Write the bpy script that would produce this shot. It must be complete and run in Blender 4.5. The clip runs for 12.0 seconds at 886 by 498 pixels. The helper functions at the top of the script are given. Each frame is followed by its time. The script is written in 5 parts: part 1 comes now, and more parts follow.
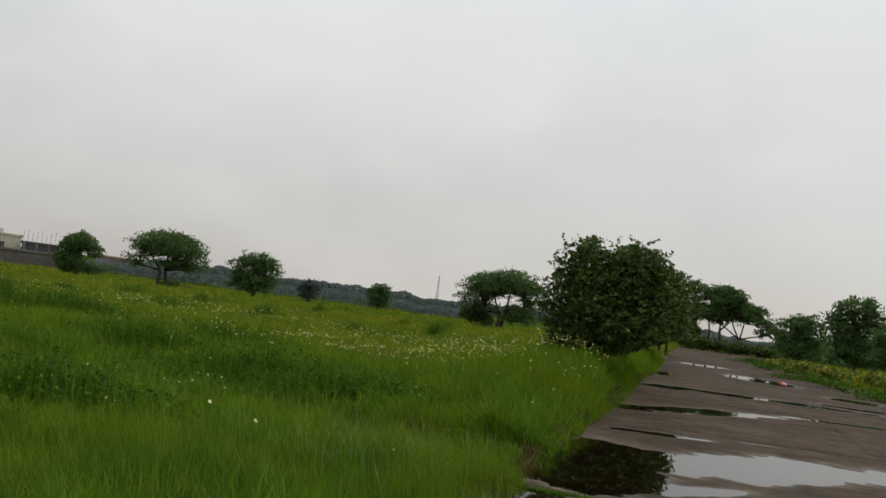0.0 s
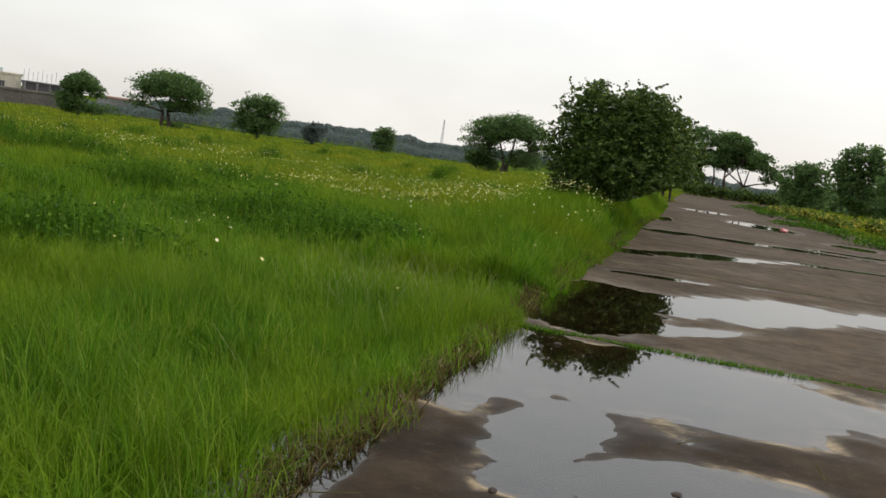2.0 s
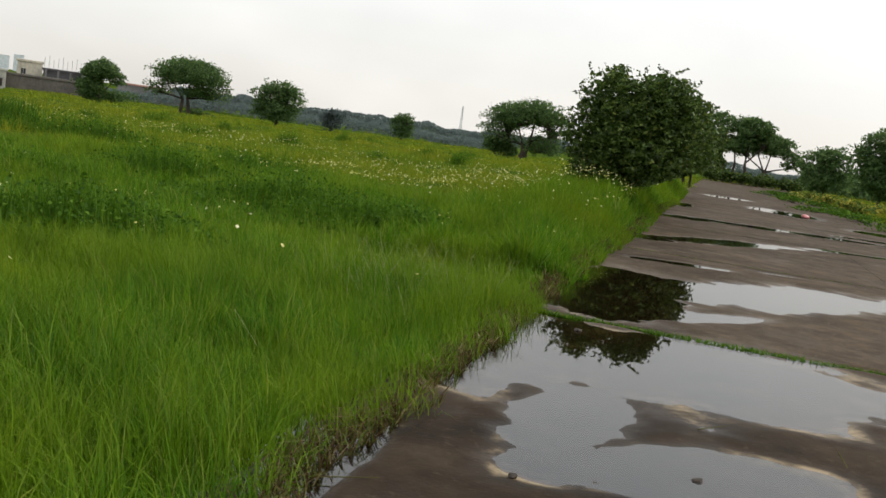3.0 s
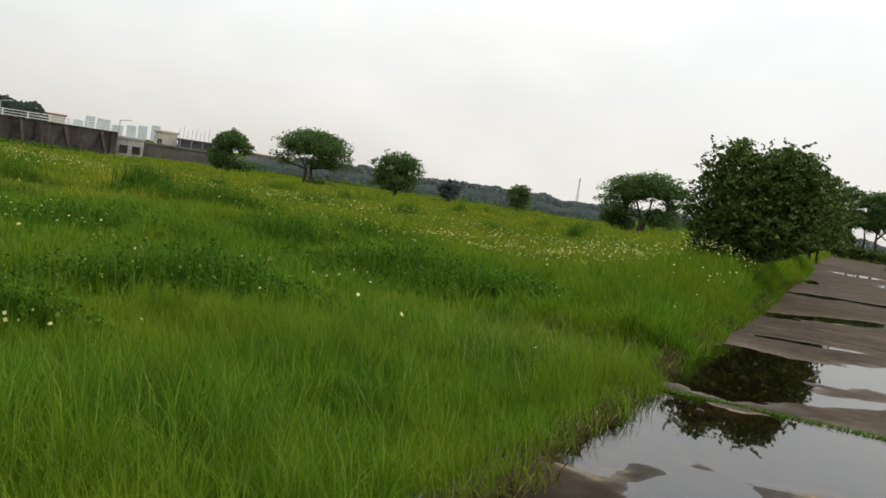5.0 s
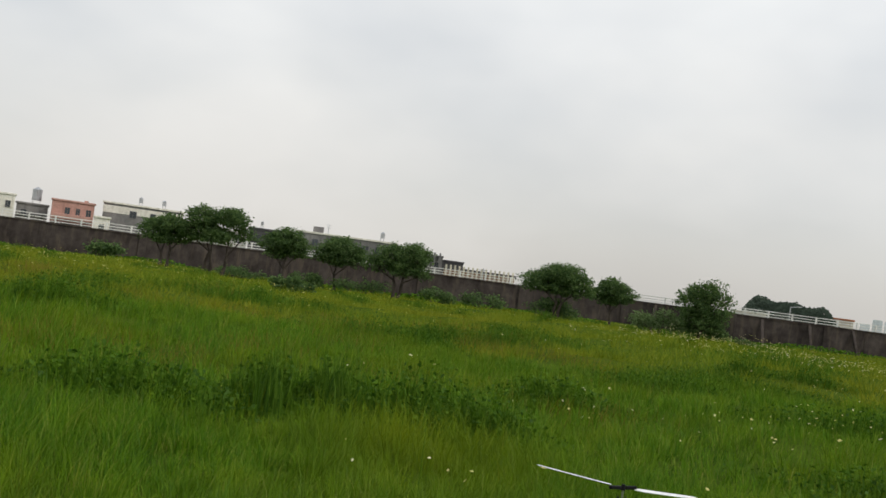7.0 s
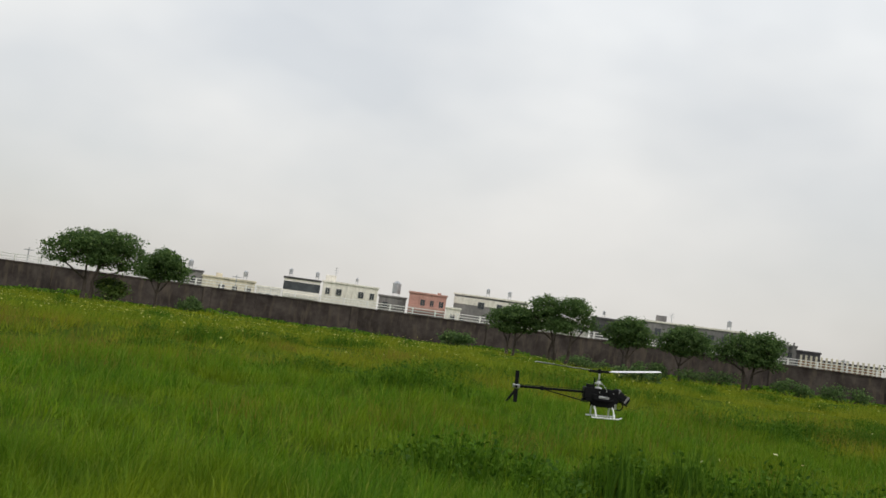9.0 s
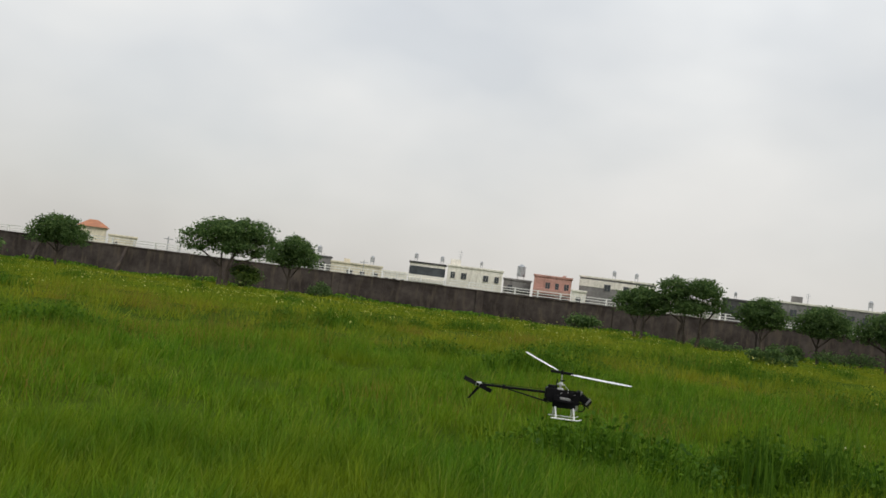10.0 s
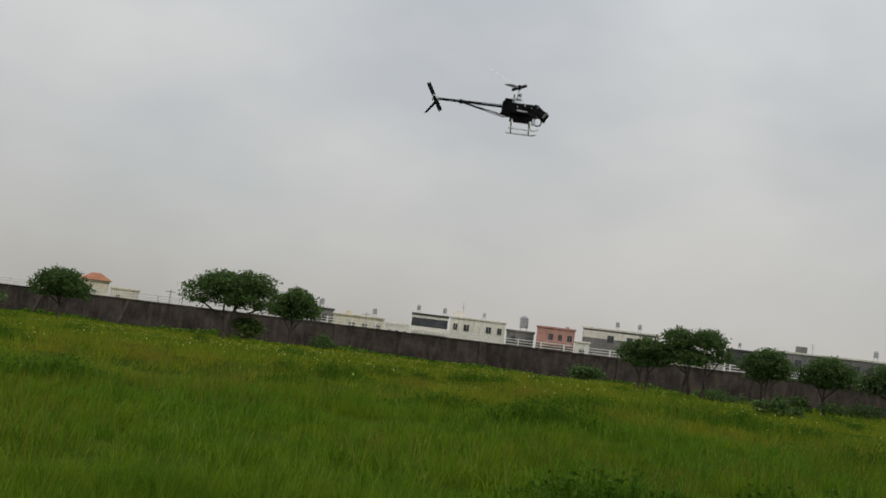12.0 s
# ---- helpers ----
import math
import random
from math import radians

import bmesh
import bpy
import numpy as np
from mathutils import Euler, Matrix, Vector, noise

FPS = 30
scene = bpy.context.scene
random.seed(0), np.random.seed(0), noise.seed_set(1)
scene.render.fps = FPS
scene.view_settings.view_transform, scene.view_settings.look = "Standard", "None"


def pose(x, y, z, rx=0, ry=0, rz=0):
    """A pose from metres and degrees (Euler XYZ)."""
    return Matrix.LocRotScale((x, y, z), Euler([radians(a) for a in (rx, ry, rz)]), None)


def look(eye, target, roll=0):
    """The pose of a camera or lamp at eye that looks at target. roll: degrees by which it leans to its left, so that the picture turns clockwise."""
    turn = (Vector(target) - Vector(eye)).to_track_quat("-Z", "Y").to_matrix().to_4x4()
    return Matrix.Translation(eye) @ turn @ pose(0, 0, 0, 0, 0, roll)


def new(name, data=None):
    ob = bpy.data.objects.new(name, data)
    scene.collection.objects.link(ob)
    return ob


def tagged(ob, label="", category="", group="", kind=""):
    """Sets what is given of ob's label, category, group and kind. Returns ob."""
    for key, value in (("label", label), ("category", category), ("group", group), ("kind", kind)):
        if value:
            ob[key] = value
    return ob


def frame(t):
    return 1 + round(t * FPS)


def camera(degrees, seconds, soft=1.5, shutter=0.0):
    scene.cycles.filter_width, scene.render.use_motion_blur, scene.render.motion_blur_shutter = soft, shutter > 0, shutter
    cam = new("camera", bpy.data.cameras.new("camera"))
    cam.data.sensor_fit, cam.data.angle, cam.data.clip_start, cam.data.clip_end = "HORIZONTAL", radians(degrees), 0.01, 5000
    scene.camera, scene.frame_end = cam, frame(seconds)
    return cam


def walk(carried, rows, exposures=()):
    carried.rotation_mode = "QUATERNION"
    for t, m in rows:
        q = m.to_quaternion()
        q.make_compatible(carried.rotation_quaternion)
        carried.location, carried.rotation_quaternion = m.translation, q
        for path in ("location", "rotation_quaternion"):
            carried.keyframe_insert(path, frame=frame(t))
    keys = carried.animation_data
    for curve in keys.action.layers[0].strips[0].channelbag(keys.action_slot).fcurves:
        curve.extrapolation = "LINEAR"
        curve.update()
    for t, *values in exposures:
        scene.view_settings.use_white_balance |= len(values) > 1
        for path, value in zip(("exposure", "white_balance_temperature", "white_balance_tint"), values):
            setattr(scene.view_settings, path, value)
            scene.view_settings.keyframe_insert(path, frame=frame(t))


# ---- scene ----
# ---- camera and its way ----
cam = camera(49.1, 12.0, soft=1.6, shutter=0.02)
PATH = [
    (0.0, 0.000, 0.000, 1.500, 93.10, -7.50, 0.00),
    (0.5, -0.001, -0.004, 1.509, 91.05, -7.38, -0.23),
    (1.0, -0.008, -0.004, 1.496, 87.77, -8.66, -0.70),
    (1.5, 0.005, -0.016, 1.489, 85.84, -7.70, -0.48),
    (2.0, 0.007, -0.016, 1.484, 83.89, -8.01, 0.29),
    (2.5, 0.002, -0.006, 1.481, 83.15, -7.98, 1.17),
    (2.7, 0.002, -0.009, 1.482, 82.93, -7.90, 1.31),
    (4.3, 0.002, -0.030, 1.471, 84.24, -8.27, 2.72),
    (4.5, -0.003, -0.023, 1.480, 84.86, -8.29, 3.88),
    (5.0, -0.032, 0.012, 1.480, 86.12, -8.50, 8.30),
    (5.5, -0.066, 0.055, 1.480, 88.35, -8.34, 15.84),
    (6.0, -0.149, 0.133, 1.476, 88.60, -8.32, 27.24),
    (6.5, -0.187, 0.094, 1.483, 90.09, -8.88, 41.59),
    (7.0, -0.311, 0.121, 1.492, 91.66, -7.57, 52.65),
    (7.5, -0.332, 0.022, 1.503, 91.47, -9.19, 63.24),
    (7.7, -0.339, 0.001, 1.502, 92.46, -8.75, 65.50),
    (9.3, -0.292, 0.028, 1.502, 93.20, -7.35, 74.56),
    (9.5, -0.295, 0.020, 1.502, 92.37, -6.97, 76.05),
    (10.0, -0.322, 0.007, 1.498, 92.29, -7.15, 80.18),
    (10.5, -0.343, -0.005, 1.493, 91.92, -7.32, 81.68),
    (11.0, -0.362, -0.025, 1.504, 96.97, -7.65, 80.54),
    (11.5, -0.367, -0.018, 1.514, 95.21, -7.42, 80.57),
    (12.0, -0.370, -0.004, 1.489, 95.32, -6.90, 80.33),
]
EXPOSURES = [(0.0, -0.18), (0.6, -0.12), (1.0, 0.13), (1.6, 0.44), (2.7, 0.45), (4.4, 0.40), (5.0, 0.36), (5.5, 0.12), (6.0, -0.1), (6.5, 0.05), (7.0, 0.05), (7.5, 0.14), (9.5, 0.0), (10.5, -0.02), (11.0, -0.15), (11.5, -0.34), (12.0, -0.44)]
walk(cam, [(t, pose(x, y, z, rx, ry, rz)) for t, x, y, z, rx, ry, rz in PATH], EXPOSURES)

# ---- sky and sun: bright overcast, thin cloud ----
SUN_AZ, SUN_EL = -65.0, 48.0            # degrees left of straight ahead, and up
world = bpy.data.worlds.new("overcast_sky")
scene.world = world
world.use_nodes = True
wn, wl = world.node_tree.nodes, world.node_tree.links
wn.clear()


def wnode(kind, **values):
    n = wn.new(kind)
    for k, v in values.items():
        n.inputs[k].default_value = v
    return n


sky = wn.new("ShaderNodeTexSky")
sky.sky_type, sky.sun_disc = "NISHITA", False
sky.sun_elevation, sky.sun_rotation = radians(SUN_EL), radians(-SUN_AZ)
sky.air_density, sky.dust_density = 1.0, 3.0
sky_dim = wn.new("ShaderNodeVectorMath")
sky_dim.operation = "SCALE"
sky_dim.inputs["Scale"].default_value = 0.10
wl.new(sky.outputs["Color"], sky_dim.inputs[0])
coord = wn.new("ShaderNodeTexCoord")
split = wn.new("ShaderNodeSeparateXYZ")
wl.new(coord.outputs["Generated"], split.inputs[0])
rise = wn.new("ShaderNodeValToRGB")        # cloud brightness from the horizon up
wl.new(split.outputs["Z"], rise.inputs["Fac"])
rise.color_ramp.elements[0].position, rise.color_ramp.elements[0].color = 0.0, (0.715, 0.69, 0.65, 1)
rise.color_ramp.elements[1].position, rise.color_ramp.elements[1].color = 0.42, (0.90, 0.93, 0.955, 1)
mid = rise.color_ramp.elements.new(0.16)
mid.color = (0.785, 0.785, 0.77, 1)
stretch = wn.new("ShaderNodeMapping")
stretch.inputs["Scale"].default_value = (2.2, 2.2, 4.2)
wl.new(coord.outputs["Generated"], stretch.inputs["Vector"])
puffs = wnode("ShaderNodeTexNoise", Scale=1.3, Detail=5.0, Roughness=0.55)
wl.new(stretch.outputs["Vector"], puffs.inputs["Vector"])
shade = wn.new("ShaderNodeMapRange")
for k, v in (("From Min", 0.3), ("From Max", 0.7), ("To Min", 0.975), ("To Max", 1.055)):
    shade.inputs[k].default_value = v
wl.new(puffs.outputs["Fac"], shade.inputs["Value"])
clouds = wn.new("ShaderNodeVectorMath")
clouds.operation = "SCALE"
wl.new(rise.outputs["Color"], clouds.inputs[0])
wl.new(shade.outputs["Result"], clouds.inputs["Scale"])
gaps = wn.new("ShaderNodeMapRange")        # thin places where the blue shows through
for k, v in (("From Min", 0.42), ("From Max", 0.62), ("To Min", 0.74), ("To Max", 1.0)):
    gaps.inputs[k].default_value = v
puffs2 = wnode("ShaderNodeTexNoise", Scale=0.8, Detail=4.0)
wl.new(stretch.outputs["Vector"], puffs2.inputs["Vector"])
wl.new(puffs2.outputs["Fac"], gaps.inputs["Value"])
blend = wn.new("ShaderNodeMix")
blend.data_type = "RGBA"
wl.new(gaps.outputs["Result"], blend.inputs["Factor"])
wl.new(sky_dim.outputs["Vector"], blend.inputs["A"])
wl.new(clouds.outputs["Vector"], blend.inputs["B"])
bg = wn.new("ShaderNodeBackground")
wl.new(blend.outputs["Result"], bg.inputs["Color"])
bg.inputs["Strength"].default_value = 1.0
wo = wn.new("ShaderNodeOutputWorld")
wl.new(bg.outputs["Background"], wo.inputs["Surface"])

sun = new("sun", bpy.data.lights.new("sun", "SUN"))
sun.data.energy, sun.data.angle, sun.data.color = 1.3, radians(14), (1.0, 0.96, 0.88)
sa, se = radians(SUN_AZ), radians(SUN_EL)
sun.matrix_world = look((-math.sin(sa) * math.cos(se) * 50, math.cos(sa) * math.cos(se) * 50, math.sin(se) * 50), (0, 0, 0))


# ---- materials ----
def material(name, rough=0.7, metal=0.0, spec=0.5):
    m = bpy.data.materials.new(name)
    m.use_nodes = True
    b = m.node_tree.nodes["Principled BSDF"]
    b.inputs["Roughness"].default_value, b.inputs["Metallic"].default_value = rough, metal
    b.inputs["Specular IOR Level"].default_value = spec
    return m, m.node_tree.nodes, m.node_tree.links, b


def noise_node(nodes, links, scale, detail=5.0, rough=0.6):
    g = nodes.new("ShaderNodeNewGeometry")
    n = nodes.new("ShaderNodeTexNoise")
    n.inputs["Scale"].default_value, n.inputs["Detail"].default_value, n.inputs["Roughness"].default_value = scale, detail, rough
    links.new(g.outputs["Position"], n.inputs["Vector"])
    return n


def ramp_node(nodes, links, source, stops):
    r = nodes.new("ShaderNodeValToRGB")
    links.new(source, r.inputs["Fac"])
    e = r.color_ramp.elements
    while len(e) < len(stops):
        e.new(0.5)
    for el, (p, c) in zip(e, stops):
        el.position, el.color = p, (*c, 1)
    return r


def mix_node(nodes, links, fac, a, b, kind="MIX"):
    m = nodes.new("ShaderNodeMix")
    m.data_type, m.blend_type = "RGBA", kind
    for key, v in (("Factor", fac), ("A", a), ("B", b)):
        if isinstance(v, bpy.types.NodeSocket):
            links.new(v, m.inputs[key])
        else:
            m.inputs[key].default_value = v if key == "Factor" else (*v, 1)
    return m.outputs["Result"]


def bump_node(nodes, links, height, strength, distance, b):
    n = nodes.new("ShaderNodeBump")
    n.inputs["Strength"].default_value, n.inputs["Distance"].default_value = strength, distance
    links.new(height, n.inputs["Height"])
    links.new(n.outputs["Normal"], b.inputs["Normal"])


def mottled(name, dark, light, big=0.6, small=9.0, rough=0.75, bump=0.25, dist=0.01, metal=0.0, stain=None, spec=0.4):
    """Paint, concrete, bark: two scales of colour and a fine relief."""
    m, n, l, b = material(name, rough, metal, spec)
    large, fine = noise_node(n, l, big, 4), noise_node(n, l, small, 6, 0.65)
    c1 = ramp_node(n, l, large.outputs["Fac"], [(0.35, dark), (0.65, light)])
    c2 = ramp_node(n, l, fine.outputs["Fac"], [(0.3, (0.78, 0.78, 0.78)), (0.7, (1.12, 1.12, 1.12))])
    colour = mix_node(n, l, 1.0, c1.outputs["Color"], c2.outputs["Color"], "MULTIPLY")
    if stain:
        mapping = n.new("ShaderNodeMapping")
        g = n.new("ShaderNodeNewGeometry")
        mapping.inputs["Scale"].default_value = (1.6, 1.6, 0.35)
        l.new(g.outputs["Position"], mapping.inputs["Vector"])
        streak = n.new("ShaderNodeTexNoise")
        streak.inputs["Scale"].default_value, streak.inputs["Detail"].default_value = 1.3, 6
        l.new(mapping.outputs["Vector"], streak.inputs["Vector"])
        f = ramp_node(n, l, streak.outputs["Fac"], [(0.50, (0, 0, 0)), (0.72, (0.7, 0.7, 0.7))])
        colour = mix_node(n, l, f.outputs["Color"], colour, stain)
    l.new(colour, b.inputs["Base Color"])
    bump_node(n, l, fine.outputs["Fac"], bump, dist, b)
    return m


def foliage(name, stops, patch=None, patch_scale=0.15, translucent=0.35, rough=0.5, gloss=0.008, tone=0.0):
    """Blades and leaves: each its own shade, some light through them."""
    m = bpy.data.materials.new(name)
    m.use_nodes = True
    n, l = m.node_tree.nodes, m.node_tree.links
    n.clear()
    g = n.new("ShaderNodeNewGeometry")
    r = ramp_node(n, l, g.outputs["Random Per Island"], stops)
    colour = r.outputs["Color"]
    if patch:
        big = noise_node(n, l, patch_scale, 4, 0.6)
        f = ramp_node(n, l, big.outputs["Fac"], [(0.42, (0, 0, 0)), (0.68, (0.85, 0.85, 0.85))])
        colour = mix_node(n, l, f.outputs["Color"], colour, patch)
    if tone:
        clump = ramp_node(n, l, noise_node(n, l, tone, 3, 0.55).outputs["Fac"], [(0.34, (0.68, 0.76, 0.70)), (0.52, (1, 1, 1)), (0.68, (1.24, 1.14, 1.0))])
        colour = mix_node(n, l, 1.0, colour, clump.outputs["Color"], "MULTIPLY")
    d, t, s = n.new("ShaderNodeBsdfDiffuse"), n.new("ShaderNodeBsdfTranslucent"), n.new("ShaderNodeBsdfGlossy")
    s.inputs["Roughness"].default_value = rough
    s.inputs["Color"].default_value = (0.9, 0.95, 0.9, 1)
    l.new(colour, d.inputs["Color"])
    l.new(colour, t.inputs["Color"])
    a, b = n.new("ShaderNodeMixShader"), n.new("ShaderNodeMixShader")
    a.inputs["Fac"].default_value, b.inputs["Fac"].default_value = translucent, gloss
    l.new(d.outputs[0], a.inputs[1]), l.new(t.outputs[0], a.inputs[2])
    l.new(a.outputs[0], b.inputs[1]), l.new(s.outputs[0], b.inputs[2])
    o = n.new("ShaderNodeOutputMaterial")
    l.new(b.outputs[0], o.inputs["Surface"])
    return m


def concrete_road():
    """Old wet concrete: brown-grey, stained, with pale sediment near the water line."""
    m, n, l, b = material("wet_concrete", 0.8, 0, 0.12)
    large, mid_, fine = noise_node(n, l, 0.45, 5), noise_node(n, l, 2.6, 6, 0.7), noise_node(n, l, 45, 4)
    c = ramp_node(n, l, large.outputs["Fac"], [(0.3, (0.033, 0.022, 0.012)), (0.7, (0.080, 0.057, 0.036))]).outputs["Color"]
    c2 = ramp_node(n, l, mid_.outputs["Fac"], [(0.35, (0.65, 0.63, 0.60)), (0.60, (1.1, 1.08, 1.05)), (0.75, (1.9, 1.75, 1.5))]).outputs["Color"]
    c = mix_node(n, l, 1.0, c, c2, "MULTIPLY")
    grit = ramp_node(n, l, noise_node(n, l, 14, 8, 0.75).outputs["Fac"], [(0.56, (0, 0, 0)), (0.70, (0.75, 0.75, 0.75))]).outputs["Color"]
    c = mix_node(n, l, grit, c, (0.15, 0.115, 0.08))
    wear = ramp_node(n, l, noise_node(n, l, 1.1, 8, 0.7).outputs["Fac"], [(0.52, (0, 0, 0)), (0.66, (0.55, 0.55, 0.55))]).outputs["Color"]
    c = mix_node(n, l, wear, c, (0.13, 0.100, 0.070))
    g = n.new("ShaderNodeNewGeometry")
    xyz = n.new("ShaderNodeSeparateXYZ")
    l.new(g.outputs["Position"], xyz.inputs[0])
    band = n.new("ShaderNodeMapRange")
    for k, v in (("From Min", -0.024), ("From Max", -0.003), ("To Min", 0.0), ("To Max", 1.0)):
        band.inputs[k].default_value = v
    l.new(xyz.outputs["Z"], band.inputs["Value"])
    edge = ramp_node(n, l, band.outputs["Result"], [(0.0, (0.0, 0.0, 0.0)), (0.45, (0.85, 0.85, 0.85)), (0.8, (0.8, 0.8, 0.8)), (1.0, (0, 0, 0))]).outputs["Color"]
    sand = ramp_node(n, l, noise_node(n, l, 0.7, 7, 0.72).outputs["Fac"], [(0.50, (0, 0, 0)), (0.60, (1, 1, 1))]).outputs["Color"]
    reach = n.new("ShaderNodeMapRange")
    for k, v in (("From Min", 11.0), ("From Max", 6.0), ("To Min", 0.12), ("To Max", 1.0)):
        reach.inputs[k].default_value = v
    l.new(xyz.outputs["Y"], reach.inputs["Value"])
    f = mix_node(n, l, 1.0, edge, sand, "MULTIPLY")
    f = mix_node(n, l, 1.0, f, reach.outputs["Result"], "MULTIPLY")
    c = mix_node(n, l, f, c, (0.34, 0.26, 0.155))
    # road colour multiplied darker towards the near end, in noise patches; sand kept
    near_end = n.new("ShaderNodeMapRange")
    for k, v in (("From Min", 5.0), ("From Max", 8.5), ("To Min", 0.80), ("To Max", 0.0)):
        near_end.inputs[k].default_value = v
    l.new(xyz.outputs["Y"], near_end.inputs["Value"])
    near_tone = ramp_node(n, l, noise_node(n, l, 0.9, 5, 0.6).outputs["Fac"], [(0.30, (0.16, 0.14, 0.11)), (0.62, (0.42, 0.37, 0.30))]).outputs["Color"]
    near_dark = mix_node(n, l, 1.0, c, near_tone, "MULTIPLY")
    keep_sand = mix_node(n, l, f, near_dark, c)
    c = mix_node(n, l, near_end.outputs["Result"], c, keep_sand)
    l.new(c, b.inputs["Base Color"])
    dry = n.new("ShaderNodeMapRange")
    for k, v in (("From Min", -0.010), ("From Max", 0.006), ("To Min", 0.45), ("To Max", 0.9)):
        dry.inputs[k].default_value = v
    l.new(xyz.outputs["Z"], dry.inputs["Value"])
    l.new(dry.outputs["Result"], b.inputs["Roughness"])
    bump_node(n, l, fine.outputs["Fac"], 0.6, 0.006, b)
    return m


def water_film():
    m = bpy.data.materials.new("puddle_water")
    m.use_nodes = True
    n, l = m.node_tree.nodes, m.node_tree.links
    n.clear()
    f = n.new("ShaderNodeFresnel")
    f.inputs["IOR"].default_value = 1.58
    t, s, mix, o = n.new("ShaderNodeBsdfTransparent"), n.new("ShaderNodeBsdfGlossy"), n.new("ShaderNodeMixShader"), n.new("ShaderNodeOutputMaterial")
    t.inputs["Color"].default_value = (0.60, 0.53, 0.43, 1)
    s.inputs["Roughness"].default_value = 0.015
    l.new(f.outputs[0], mix.inputs["Fac"]), l.new(t.outputs[0], mix.inputs[1]), l.new(s.outputs[0], mix.inputs[2])
    l.new(mix.outputs[0], o.inputs["Surface"])
    return m


GRASS = foliage("grass_blades", [(0.0, (0.041, 0.108, 0.005)), (0.45, (0.082, 0.192, 0.006)), (0.8, (0.130, 0.244, 0.009)), (1.0, (0.22, 0.255, 0.042))],
                patch=(0.158, 0.216, 0.007), patch_scale=0.35, tone=2.1)
GRASS_FAR = foliage("meadow_tufts", [(0.0, (0.080, 0.138, 0.007)), (0.5, (0.144, 0.216, 0.009)), (1.0, (0.220, 0.256, 0.018))],
                    patch=(0.228, 0.230, 0.014), patch_scale=0.13, tone=0.75)
STRAW = foliage("dry_grass", [(0.0, (0.055, 0.032, 0.014)), (0.45, (0.100, 0.065, 0.026)), (0.75, (0.075, 0.105, 0.016)), (0.95, (0.12, 0.09, 0.035)), (1.0, (0.28, 0.22, 0.11))], translucent=0.2)
RUSTY_GRASS = foliage("reddish_seed_grass", [(0.0, (0.16, 0.13, 0.02)), (1.0, (0.25, 0.17, 0.035))], translucent=0.3)
SEEDHEAD = foliage("pale_seed_heads", [(0.0, (0.20, 0.22, 0.09)), (1.0, (0.36, 0.35, 0.17))], translucent=0.3)
WEED = foliage("broad_weed_leaves", [(0.0, (0.036, 0.092, 0.006)), (0.6, (0.076, 0.166, 0.010)), (1.0, (0.128, 0.228, 0.018))], translucent=0.3)
WEED_DARK = foliage("dark_weed_leaves", [(0.0, (0.028, 0.070, 0.006)), (0.6, (0.058, 0.126, 0.009)), (1.0, (0.105, 0.190, 0.016))], translucent=0.25)
LEAF = foliage("tree_leaves", [(0.0, (0.056, 0.100, 0.036)), (0.6, (0.094, 0.160, 0.050)), (1.0, (0.150, 0.224, 0.066))], translucent=0.44)
LEAF_DARK = foliage("dark_glossy_leaves", [(0.0, (0.028, 0.050, 0.011)), (0.6, (0.068, 0.112, 0.020)), (0.90, (0.104, 0.156, 0.028)), (1.0, (0.17, 0.20, 0.04))], translucent=0.28, gloss=0.02, rough=0.4)
LEAF_PALE = foliage("pale_willow_leaves", [(0.0, (0.09, 0.15, 0.05)), (1.0, (0.16, 0.22, 0.085))], translucent=0.3)
# far leaves carry the haze in their colour: bluish grey, little contrast
LEAF_HAZED = foliage("haze_tinted_leaves", [(0.0, (0.120, 0.148, 0.142)), (0.6, (0.128, 0.158, 0.150)), (1.0, (0.138, 0.170, 0.158))], translucent=0.5, gloss=0.0)
# a darker wood green with haze mixed into the colour
WOODS = foliage("dark_hazy_wood_leaves", [(0.0, (0.060, 0.082, 0.064)), (0.6, (0.070, 0.096, 0.072)), (1.0, (0.084, 0.112, 0.082))], translucent=0.5, gloss=0.0)
YELLOW_LEAF = foliage("yellow_variegated_leaves", [(0.0, (0.06, 0.105, 0.02)), (0.5, (0.11, 0.16, 0.03)), (0.75, (0.34, 0.31, 0.05)), (1.0, (0.56, 0.47, 0.08))], translucent=0.3)
PETAL = foliage("white_petals", [(0.0, (0.42, 0.42, 0.10)), (0.6, (0.70, 0.62, 0.24)), (1.0, (0.85, 0.80, 0.52))], translucent=0.3)
YELLOW_PETAL = foliage("yellow_petals", [(0.0, (0.40, 0.42, 0.08)), (1.0, (0.66, 0.62, 0.20))], translucent=0.3)
BARK = mottled("bark", (0.030, 0.022, 0.016), (0.075, 0.058, 0.045), 1.2, 14, 0.9, 0.6, 0.02)
SOIL = mottled("grass_soil", (0.040, 0.070, 0.010), (0.075, 0.110, 0.013), 0.3, 6, 1.0, 0.5, 0.03, spec=0.0)
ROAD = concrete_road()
WATER = water_film()
WALL = mottled("weathered_flood_wall", (0.038, 0.031, 0.028), (0.085, 0.070, 0.062), 0.5, 2.2, 0.95, 0.5, 0.04, stain=(0.115, 0.090, 0.068), spec=0.1)
SILL = mottled("brown_grey_concrete", (0.105, 0.092, 0.080), (0.170, 0.150, 0.130), 0.5, 4, 0.9, 0.3, 0.02, stain=(0.09, 0.078, 0.066))
PALE_WALL = mottled("pale_concrete", (0.38, 0.35, 0.31), (0.55, 0.52, 0.47), 0.4, 4, 0.85, 0.3, 0.02, stain=(0.24, 0.20, 0.17))
